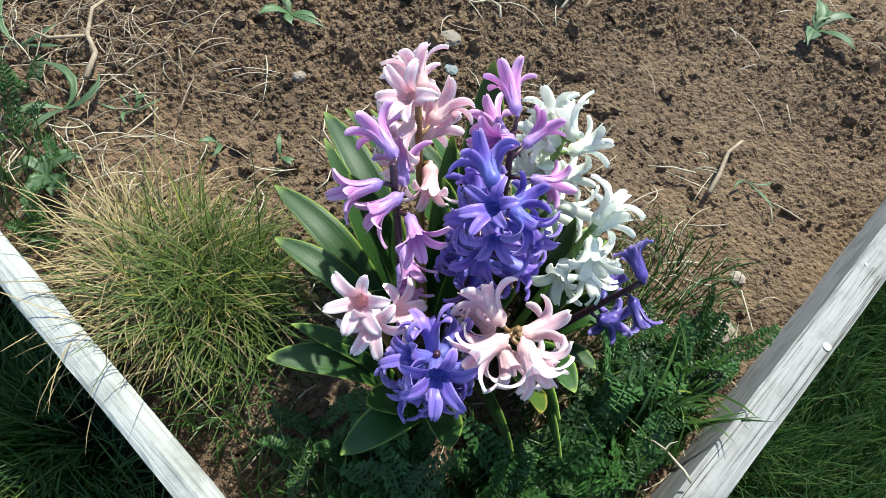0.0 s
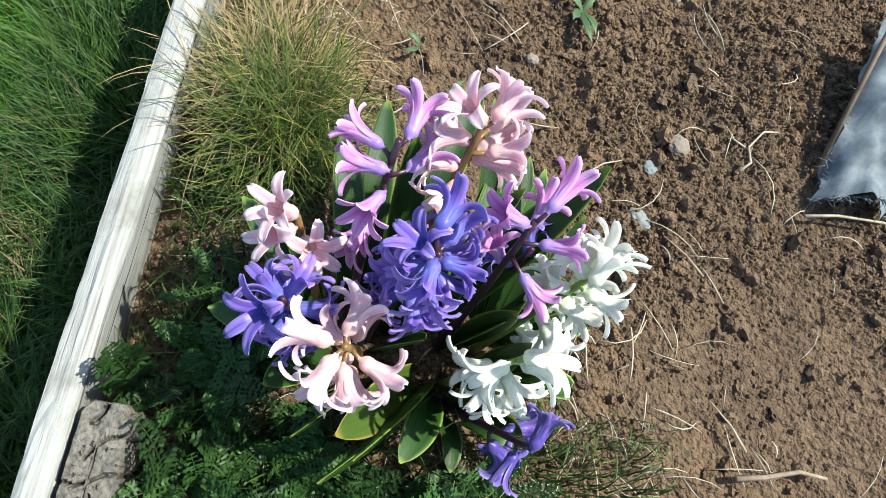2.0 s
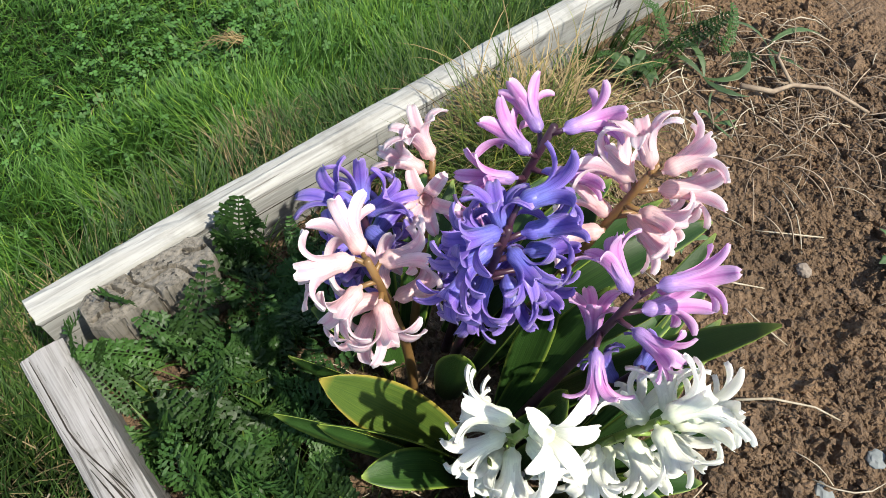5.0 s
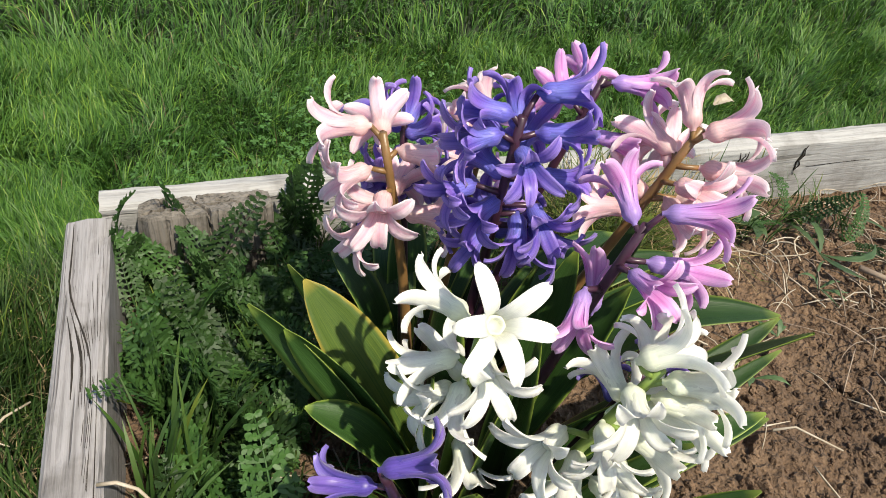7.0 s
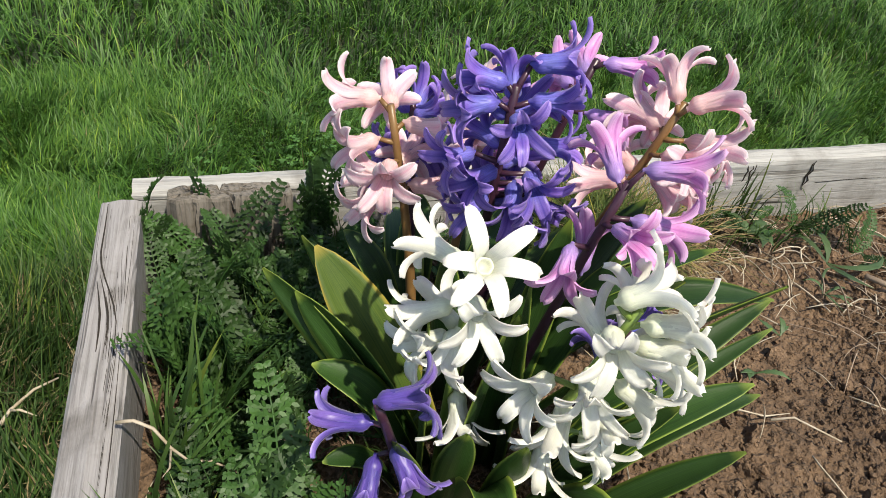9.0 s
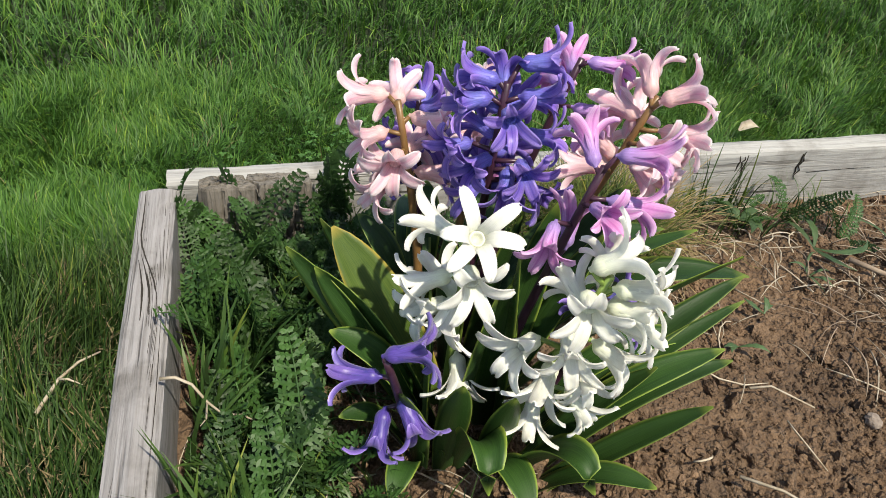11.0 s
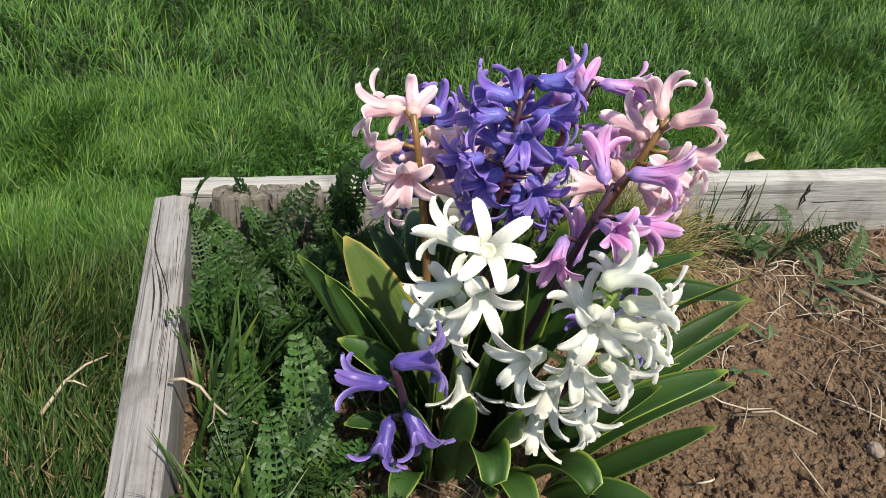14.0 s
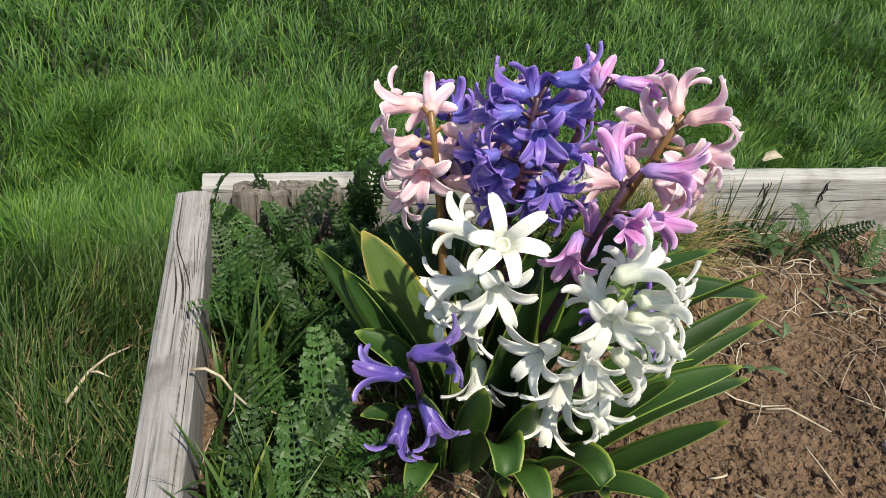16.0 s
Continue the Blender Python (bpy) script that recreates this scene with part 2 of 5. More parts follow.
LEAF = leaf_material("hyacinth_leaf", (0.014, 0.042, 0.010), (0.040, 0.092, 0.018), (0.215, 0.290, 0.050))
LEAF_YELLOW = leaf_material("yellowing_leaf", (0.034, 0.072, 0.014), (0.081, 0.119, 0.020), (0.289, 0.230, 0.043), 0.48, 0.16)
CLOVER = plain("clover_leaf", [(0.3, (0.048, 0.128, 0.028)), (0.7, (0.090, 0.205, 0.042))], 120, 0.55, 0.2, 0.0005, share=0.25, spread=0.3, islands=True)
YARROW = plain("yarrow_leaf", [(0.3, (0.023, 0.064, 0.014)), (0.7, (0.054, 0.128, 0.026))], 80, 0.55, 0.2, 0.0005, share=0.3, spread=0.45)
WEED = plain("weed_leaf", [(0.3, (0.038, 0.080, 0.026)), (0.7, (0.085, 0.140, 0.052))], 70, 0.5, 0.2, 0.0005, share=0.2, spread=0.3)
STEM = {
    "brown": plain("brown_stem", [(0.3, (0.16, 0.085, 0.03)), (0.7, (0.25, 0.14, 0.05))], 90, 0.4, spread=0.1),
    "purple": plain("dark_purple_stem", [(0.3, (0.030, 0.012, 0.022)), (0.7, (0.065, 0.022, 0.045))], 90, 0.35, spread=0.1),
    "green": plain("green_stem", [(0.3, (0.14, 0.22, 0.04)), (0.7, (0.24, 0.33, 0.08))], 90, 0.4, spread=0.1),
}
BOARD = wood_material("weathered_grey_board", (0.325, 0.320, 0.310), (0.225, 0.218, 0.208), (0.55, 0.53, 0.51), 0, 0.8, 20.0, 1.3)
BOARD_CRACKED = wood_material("weathered_cracked_board", (0.255, 0.243, 0.243), (0.132, 0.122, 0.119), (0.34, 0.32, 0.31), 0, 0.88, 26.0, 1.5)
CRACK = plain("dark_wood_crack", [(0.3, (0.010, 0.008, 0.006)), (0.7, (0.03, 0.022, 0.016))], 200, 0.95, spread=0.0)
STAKE = wood_material("dark_weathered_stake", (0.175, 0.155, 0.132), (0.045, 0.038, 0.031), (0.10, 0.088, 0.076), 2, 0.94, 60.0, 0.9)
CLOTH = plain("woven_silver_cloth", [(0.3, (0.085, 0.106, 0.128)), (0.7, (0.212, 0.238, 0.272))], 60, 0.7, 0.4, 0.001, spread=0.0)
BATTEN = plain("brown_batten", [(0.3, (0.10, 0.065, 0.045)), (0.7, (0.20, 0.14, 0.10))], 50, 0.8, 0.4, 0.001, spread=0.1)
STEEL = plain("dull_steel", [(0.3, (0.32, 0.31, 0.30)), (0.7, (0.5, 0.48, 0.46))], 300, 0.45, spread=0.0)


# ---- building helpers ----
def mesh_of(name, verts, faces, mat, uvs=None, smooth=True):
    me = bpy.data.meshes.new(name)
    me.from_pydata([tuple(v) for v in verts], [], faces)
    if uvs is not None:
        lay = me.uv_layers.new(name="UVMap")
        idx = np.empty(len(me.loops), dtype=np.int32)
        me.loops.foreach_get("vertex_index", idx)
        lay.data.foreach_set("uv", np.asarray(uvs, dtype=np.float32)[idx].ravel())
    if smooth:
        me.polygons.foreach_set("use_smooth", np.ones(len(me.polygons), dtype=bool))
    if mat is not None:
        me.materials.append(mat)
    me.update()
    return me


def part(name, bm, mat, parent=None, label=""):
    me = bpy.data.meshes.new(name)
    bm.to_mesh(me)
    bm.free()
    me.materials.append(mat)
    me.polygons.foreach_set("use_smooth", np.ones(len(me.polygons), dtype=bool))
    return put(name, me, parent, label)


def put(name, me, parent=None, label="", m=None):
    ob = new(name, me)
    if parent is not None:
        ob.parent = parent
    if m is not None:
        ob.matrix_basis = m
    if label:
        ob["label"] = label
    return ob


def empty(name, loc, label, category, group=""):
    ob = new(name)
    ob.empty_display_size = 0.02
    ob.location = loc
    return tagged(ob, label, category, group)


def tube(points, radii, sides=6):
    """A tapered tube along points, with a closed tip: vertices, faces and uvs."""
    pts = [Vector(p) for p in points]
    V, F, U = [], [], []
    side = None
    for i, p in enumerate(pts):
        d = (pts[min(i + 1, len(pts) - 1)] - pts[max(i - 1, 0)]).normalized()
        if side is None:
            side = d.orthogonal().normalized()
        side = (side - d * side.dot(d)).normalized()
        up = d.cross(side)
        for k in range(sides):
            a = 2 * math.pi * k / sides
            V.append(p + (side * math.cos(a) + up * math.sin(a)) * radii[i])
            U.append((k / sides, i / (len(pts) - 1)))
        if i:
            o = (i - 1) * sides
            F += [(o + k, o + (k + 1) % sides, o + sides + (k + 1) % sides, o + sides + k) for k in range(sides)]
    F.append(tuple(range(sides))[::-1])
    F.append(tuple(range(len(V) - sides, len(V))))
    return V, F, U


def join(chunks):
    V, F, U = [], [], []
    for v, f, u in chunks:
        o = len(V)
        V += list(v)
        U += list(u)
        F += [tuple(i + o for i in q) for q in f]
    return V, F, U


def strap(points, widths, up, cup=0.25, thick=0.0012, cols=7):
    """A leaf: a channelled strap with thickness along points; cup is the rise of its rims."""
    pts = [Vector(p) for p in points]
    n = len(pts)
    V, U = [], []
    for layer in (0, 1):
        for i, p in enumerate(pts):
            d = (pts[min(i + 1, n - 1)] - pts[max(i - 1, 0)]).normalized()
            side = d.cross(Vector(up)).normalized()
            nor = side.cross(d).normalized()
            for k in range(cols):
                u = 2 * k / (cols - 1) - 1
                off = nor * (cup * widths[i] * (u * u - 0.3))
                t = thick * (1 - 0.85 * u * u) * (0.5 if layer == 0 else -0.5)
                V.append(p + side * (u * widths[i]) + off + nor * t)
                U.append(((u + 1) / 2, i / (n - 1)))
    F = []
    o = n * cols
    for i in range(n - 1):
        for k in range(cols - 1):
            a = i * cols + k
            F.append((a, a + 1, a + cols + 1, a + cols))
            F.append((o + a, o + a + cols, o + a + cols + 1, o + a + 1))
        a, b = i * cols, i * cols + cols - 1
        F.append((a, a + cols, o + a + cols, o + a))
        F.append((b, o + b, o + b + cols, b + cols))
    return V, F, U


# ---- lie of the land ----
def fbm(x, y, scale, octaves=4):
    return noise.fractal(Vector((x * scale, y * scale, 3.7)), 1.0, 2.0, octaves)


def lawn_z(x, y):
    return -0.213 - 0.10 * min(1.0, max(0.0, y) / 0.4) + 0.012 * fbm(x, y, 3.0, 2)


def soil_z(x, y):
    z = -0.047 + 0.012 * fbm(x, y, 4.5, 3)
    z += 0.012 * math.exp(-((x - 0.2) ** 2 + (y + 0.22) ** 2) / 0.02)
    return z - 0.02 * max(0.0, 1 - abs(y) / 0.07)


def build_lawn():
    n = 140
    xs = np.concatenate([[-400, -60, -12, -4], np.linspace(-1.6, 3.2, n), [6, 14, 60, 400]])
    ys = np.concatenate([[-400, -60, -12, -4], np.linspace(-1.8, 3.2, n), [6, 14, 60, 400]])
    V = [(x, y, lawn_z(x, y)) for y in ys for x in xs]
    w = len(xs)
    F = [(j * w + i, j * w + i + 1, (j + 1) * w + i + 1, (j + 1) * w + i) for j in range(len(ys) - 1) for i in range(w - 1)]
    tagged(new("ground", mesh_of("ground", V, F, LAWN_SOIL)), "lawn soil and thatch under the grass, darkened like the shade between blades", "ground", kind="structure")


def blades(spots, rng, length, width, lean, kinks=3):
    """Many bent tapering blades as arrays."""
    n = len(spots)
    L = length * rng.uniform(0.55, 1.25, n)
    W = width * rng.uniform(0.7, 1.3, n)
    field = np.array([fbm(p[0], p[1], 4.5, 3) for p in spots])
    az = 7.0 * field + rng.normal(0, 0.95, n)
    ln = lean * rng.uniform(0.2, 1.3, n)
    face = az + math.pi / 2 + rng.normal(0, 0.4, n)
    d = np.stack([np.cos(az), np.sin(az)], 1)
    s = np.stack([np.cos(face), np.sin(face)], 1)
    verts = np.zeros((n, 2 * kinks + 1, 3))
    uv = np.zeros((n, 2 * kinks + 1, 2))
    for k in range(kinks + 1):
        t = k / kinks
        a = ln * t
        out = L * (1 - np.cos(a)) / np.maximum(ln, 0.05)
        up = L * np.sin(a) / np.maximum(ln, 0.05)
        c = np.stack([spots[:, 0] + d[:, 0] * out, spots[:, 1] + d[:, 1] * out, spots[:, 2] + up], 1)
        if k < kinks:
            w = W * (1 - 0.65 * t)
            for q, sg in ((0, -0.5), (1, 0.5)):
                verts[:, 2 * k + q, :2] = c[:, :2] + s * (w * sg)[:, None]
                verts[:, 2 * k + q, 2] = c[:, 2]
                uv[:, 2 * k + q] = (q, t)
        else:
            verts[:, 2 * k] = c
            uv[:, 2 * k] = (0.5, 1)
    return verts, uv


def blade_object(name, verts, uv, mat, parent=None):
    n, m, _ = verts.shape
    kinks = (m - 1) // 2
    me = bpy.data.meshes.new(name)
    base = (np.arange(n) * m)[:, None]
    quads = np.concatenate([base + np.array([2 * k, 2 * k + 1, 2 * k + 3, 2 * k + 2]) for k in range(kinks - 1)], 1).reshape(-1, 4)
    tris = (base + np.array([2 * kinks - 2, 2 * kinks - 1, 2 * kinks])).reshape(-1, 3)
    loops = np.concatenate([quads.ravel(), tris.ravel()]).astype(np.int32)
    start = np.concatenate([np.arange(len(quads)) * 4, len(quads) * 4 + np.arange(len(tris)) * 3]).astype(np.int32)
    total = np.concatenate([np.full(len(quads), 4), np.full(len(tris), 3)]).astype(np.int32)
    me.vertices.add(n * m)
    me.vertices.foreach_set("co", verts.astype(np.float32).ravel())
    me.loops.add(len(loops))
    me.loops.foreach_set("vertex_index", loops)
    me.polygons.add(len(start))
    me.polygons.foreach_set("loop_start", start)
    me.polygons.foreach_set("loop_total", total)
    me.polygons.foreach_set("use_smooth", np.ones(len(start), dtype=bool))
    lay = me.uv_layers.new(name="UVMap")
    lay.data.foreach_set("uv", uv.reshape(-1, 2)[loops].astype(np.float32).ravel())
    me.update(calc_edges=True)
    me.validate()
    me.materials.append(mat)
    return put(name, me, parent)


def build_grass():
    rng = np.random.default_rng(5)
    areas = [  # x0, x1, y0, y1, count, length, width, lean
        (-0.30, 0.55, 0.03, 0.30, 24000, 0.060, 0.0020, 1.2),
        (0.55, 1.10, 0.03, 0.30, 13000, 0.056, 0.0021, 1.8),
        (-0.30, 1.10, 0.30, 0.75, 38000, 0.052, 0.0021, 2.1),
        (1.10, 2.40, 0.03, 0.75, 28000, 0.058, 0.0026, 2.0),
        (-0.80, 2.80, 0.75, 2.70, 76000, 0.068, 0.0034, 1.9),
        (-0.60, -0.30, -1.10, 0.75, 14000, 0.058, 0.0022, 1.3),
        (-0.30, -0.045, 0.30, 0.75, 6000, 0.055, 0.0022, 1.8),
    ]
    vs, us = [], []
    for x0, x1, y0, y1, n, ln, wd, lean in areas:
        p = np.stack([rng.uniform(x0, x1, n), rng.uniform(y0, y1, n), np.zeros(n)], 1)
        p[:, 2] = [lawn_z(x, y) for x, y, _ in p]
        v, u = blades(p, rng, ln, wd, lean)
        vs.append(v)
        us.append(u)
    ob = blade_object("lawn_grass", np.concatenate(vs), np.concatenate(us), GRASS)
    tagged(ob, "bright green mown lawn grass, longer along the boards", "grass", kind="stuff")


def crumb(x, y, cells, seed):
    """Rounded crumbs: 0 in the gaps between cells, 1 on their tops, with some cells sunk."""
    d, p = noise.voronoi(Vector((x * cells, y * cells, seed)))
    k = min(1.0, (d[1] - d[0]) * 1.9)
    return k * (0.55 + 0.45 * (0.5 + 0.5 * noise.noise(p[0] * 7.3)))


def tall_grass():
    rng = np.random.default_rng(6)
    vs, us = [], []
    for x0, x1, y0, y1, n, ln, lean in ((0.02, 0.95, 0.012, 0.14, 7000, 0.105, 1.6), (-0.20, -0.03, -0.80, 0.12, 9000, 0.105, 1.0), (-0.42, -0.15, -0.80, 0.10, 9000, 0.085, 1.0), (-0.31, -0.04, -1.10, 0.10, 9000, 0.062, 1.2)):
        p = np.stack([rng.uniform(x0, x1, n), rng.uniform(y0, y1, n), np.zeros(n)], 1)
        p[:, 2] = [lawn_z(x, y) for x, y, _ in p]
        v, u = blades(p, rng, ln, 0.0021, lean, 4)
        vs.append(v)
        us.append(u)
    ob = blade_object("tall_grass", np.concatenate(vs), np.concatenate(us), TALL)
    tagged(ob, "longer unmown grass along the outside of the boards, its green darkened as if shaded", "grass", kind="stuff")


def build_clover():
    """Patches of small three-part clover leaves in the lawn."""
    rng = np.random.default_rng(7)
    V, F, U = [], [], []
    for cx, cy, n, sp in ((0.26, 0.33, 260, 0.09), (0.42, 0.30, 360, 0.10), (0.08, 0.36, 100, 0.07), (0.60, 0.45, 260, 0.10), (0.30, 0.55, 260, 0.12), (0.9, 0.8, 160, 0.12)):
        for i in range(n):
            x, y = rng.normal(cx, sp), rng.normal(cy, sp)
            z = lawn_z(x, max(0.03, y)) + rng.uniform(0.02, 0.048)
            r, turn = rng.uniform(0.0019, 0.0036), rng.uniform(0, 6.28)
            tilt = Vector((rng.normal(0, 0.3), rng.normal(0, 0.3), 1)).normalized()
            for k in range(3):
                a = turn + k * 2.094
                d = Vector((math.cos(a), math.sin(a), 0))
                e = Vector((-math.sin(a), math.cos(a), 0))
                ring = [(0, 0), (0.8, 0.75), (1.5, 0.7), (1.65, 0.0), (1.5, -0.7), (0.8, -0.75)]
                o = len(V)
                for p, q in ring:
                    v = d * (p * r) + e * (q * r)
                    V.append(Vector((x, max(0.03, y), z)) + v - Vector((0, 0, v.dot(tilt) * 0.8)))
                    U.append((0.5 + q / 2, 0.5 + 0.3 * p / 1.65))
                F.append(tuple(range(o, o + 6)))
    ob = new("clover", mesh_of("clover", V, F, CLOVER, U))
    tagged(ob, "patches of small bright green clover leaves in the lawn", "clover", kind="stuff")


def soil_top(x, y):
    """The soil's surface with its crumbs; smoother beside the hyacinths."""
    wx, wy = x + 0.006 * fbm(x, y, 40, 2), y + 0.006 * fbm(y, x, 40, 2)
    rough = 0.55 + 0.85 * min(1.0, max(0.0, 0.5 + 1.3 * fbm(x, y, 7, 2)))
    rough *= 1 - 0.7 * math.exp(-((x - 0.42) ** 2 + (y + 0.235) ** 2) / 0.003) - 0.15 * math.exp(-((x - 0.22) ** 2 + (y + 0.42) ** 2) / 0.006)
    rise = 0.0050 * crumb(wx, wy, 32, 9.0) + 0.0038 * crumb(wx, wy, 72, 1.0) + 0.0040 * crumb(wx, wy, 150, 5.0) + 0.0026 * fbm(x, y, 260, 2)
    return soil_z(x, y) - 0.004 + rough * rise


def build_soil():
    xs = np.concatenate([np.arange(0.0, 0.74, 0.0026), np.arange(0.74, 1.66, 0.02)])
    ys = np.concatenate([np.arange(-1.6, -0.88, 0.02), np.arange(-0.88, -0.0219, 0.0026)])
    V = [(x, y, soil_top(x, y)) for y in ys for x in xs]
    w = len(xs)
    F = [(j * w + i, j * w + i + 1, (j + 1) * w + i + 1, (j + 1) * w + i) for j in range(len(ys) - 1) for i in range(w - 1)]
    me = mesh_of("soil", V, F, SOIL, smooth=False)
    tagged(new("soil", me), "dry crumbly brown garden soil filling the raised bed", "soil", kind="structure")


def lump(rng, detail=1, rugged=0.5):
    """One irregular angular clod or stone of unit size: vertices and faces."""
    bm = bmesh.new()
    bmesh.ops.create_icosphere(bm, subdivisions=detail, radius=1.0)
    o = Vector(rng.uniform(-50, 50, 3))
    sq = (rng.uniform(0.8, 1.3), rng.uniform(0.65, 1.1), rng.uniform(0.45, 0.8))
    V = []
    for v in bm.verts:
        k = 1 + rugged * noise.fractal(v.co * 2.1 + o, 0.6, 2.0, 3)
        V.append(Vector((v.co.x * sq[0], v.co.y * sq[1], v.co.z * sq[2])) * k)
    F = [tuple(x.index for x in f.verts) for f in bm.faces]
    bm.free()
    return V, F


def build_clods():
    rng = np.random.default_rng(11)
    small = [lump(rng, 1, 0.5) for _ in range(40)]
    big = [lump(rng, 2, 0.6) for _ in range(40)]
    V, F = [], []
    count = 0
    while count < 26000:
        x, y = rng.uniform(0.20, 0.78), rng.uniform(-0.90, -0.03)
        if count > 22500:
            x, y = rng.uniform(0.03, 0.35), rng.uniform(-0.95, -0.30)
        if (x - 0.19) ** 2 + (y + 0.21) ** 2 < 0.010 or fbm(x, y, 6, 2) + rng.normal(0, 0.3) < -0.22:
            continue
        r = min(0.0095, 0.0011 * rng.pareto(2.5) + 0.0013)
        sv, sf = (big if r > 0.0034 else small)[rng.integers(40)]
        turn = Euler(rng.uniform(0, 6.28, 3)).to_matrix()
        c = Vector((x, y, soil_top(x, y) + 0.15 * r))
        o = len(V)
        V += [c + turn @ (v * r) for v in sv]
        F += [tuple(i + o for i in f) for f in sf]
        count += 1
    ob = new("soil_clods", mesh_of("soil_clods", V, F, CLOD, smooth=False))
    tagged(ob, "loose brown clods of dry soil", "soil", kind="stuff")


def build_stones():
    rng = np.random.default_rng(12)
    for x, y, r, mat, label in (
        (0.415, -0.447, 0.0125, STONE, "angular tan stone lying on the soil"),
        (0.388, -0.421, 0.0085, SLATE, "flat blue-grey pebble on the soil"),
        (0.336, -0.414, 0.0095, SLATE, "worn grey pebble half sunk in the soil"),
        (0.590, -0.445, 0.0055, STONE, "small pale pebble on the soil"),
        (0.040, -0.403, 0.012, STONE, "flat tan stone beside the side board"),
        (0.058, -0.459, 0.008, STONE, "small grey stone among dry stalks"),
        (0.325, -0.345, 0.009, STONE, "rounded tan stone beside the leaves"),
        (0.470, -0.300, 0.006, STONE, "small pale stone in the soil"),
    ):
        V, F = lump(rng, 3, 0.16)
        ob = new("stone", mesh_of("stone", [v * r for v in V], F, mat, smooth=False))
        ob.location = (x, y, soil_top(x, y) + 0.4 * r)
        ob.rotation_euler = (0, 0, rng.uniform(0, 6))
        tagged(ob, label, "stone", "stones on the soil")


# ---- boards and stake ----
def plank(name, length, height, thick, mat, rng_seed, label, loc, turn, tilt=0.0, r=0.004):
    """A worn board from the origin along +x, top at z = 0, its outer face on y = 0 and its body towards -y."""
    bm = bmesh.new()
    nx = 150
    prof = [(0, -height), (0, -r), (-r * 0.1, -r * 0.55), (-r * 0.45, -r * 0.18), (-r, 0), (-thick * 0.5, 0.0008), (-thick + r, 0), (-thick + r * 0.45, -r * 0.18), (-thick + r * 0.1, -r * 0.55), (-thick, -r), (-thick, -height * 0.2), (-thick, -height)]
    rings = []
    for i in range(nx + 1):
        x = length * i / nx
        ring = []
        for k, (y, z) in enumerate(prof):
            w = 0.0016 * noise.noise(Vector((x * 9, k * 0.7, rng_seed))) + 0.0009 * noise.noise(Vector((x * 60, k * 1.7, rng_seed)))
            e = 0.002 * noise.noise(Vector((k * 3.1, y * 200, rng_seed))) if i in (0, nx) else 0
            ring.append(bm.verts.new((x + e, y + w * (0.6 if 0 < k < 11 else 1), z + w)))
        rings.append(ring)
    for a, b in zip(rings, rings[1:]):
        for k in range(len(prof)):
            q = (k + 1) % len(prof)
            bm.faces.new((a[k], a[q], b[q], b[k]))
    bm.faces.new(rings[0])
    bm.faces.new(rings[-1][::-1])
    bmesh.ops.recalc_face_normals(bm, faces=bm.faces)
    ob = part(name, bm, mat)
    ob.data.polygons.foreach_set("use_smooth", np.zeros(len(ob.data.polygons), dtype=bool))
    ob.matrix_basis = pose(*loc, 0, tilt, turn)
    return tagged(ob, label, "board", "boards of the raised bed", "structure")


def crack(parent, points, wide):
    """A dark open check let into the wood's surface."""
    r = [wide * (0.25 + 0.75 * math.sin(math.pi * (0.06 + 0.88 * i / (len(points) - 1)))) for i in range(len(points))]
    V, F, U = tube(points, r, 6)
    put("crack", mesh_of("crack", V, F, CRACK, U), parent, "dark open crack")


def near_line(x, y, line):
    """How far (x, y) lies from a broken line."""
    best = 1.0
    for (ax, ay), (bx, by) in zip(line, line[1:]):
        dx, dy = bx - ax, by - ay
        t = min(1.0, max(0.0, ((x - ax) * dx + (y - ay) * dy) / (dx * dx + dy * dy)))
        best = min(best, math.hypot(x - ax - t * dx, y - ay - t * dy))
    return best


STAKE_CHECKS = [  # open cracks in the stake's sloping end
    [(0.044, -0.002), (0.042, 0.008), (0.037, 0.016), (0.034, 0.024), (0.036, 0.034)],
    [(0.066, -0.002), (0.063, 0.010), (0.058, 0.016), (0.050, 0.022)],
    [(0.004, 0.010), (0.014, 0.013), (0.020, 0.009), (0.030, 0.013)],
    [(0.014, 0.030), (0.017, 0.020), (0.013, 0.010)],
    [(0.026, 0.018), (0.022, 0.028)],
    [(0.070, 0.024), (0.077, 0.018), (0.084, 0.016)],
]


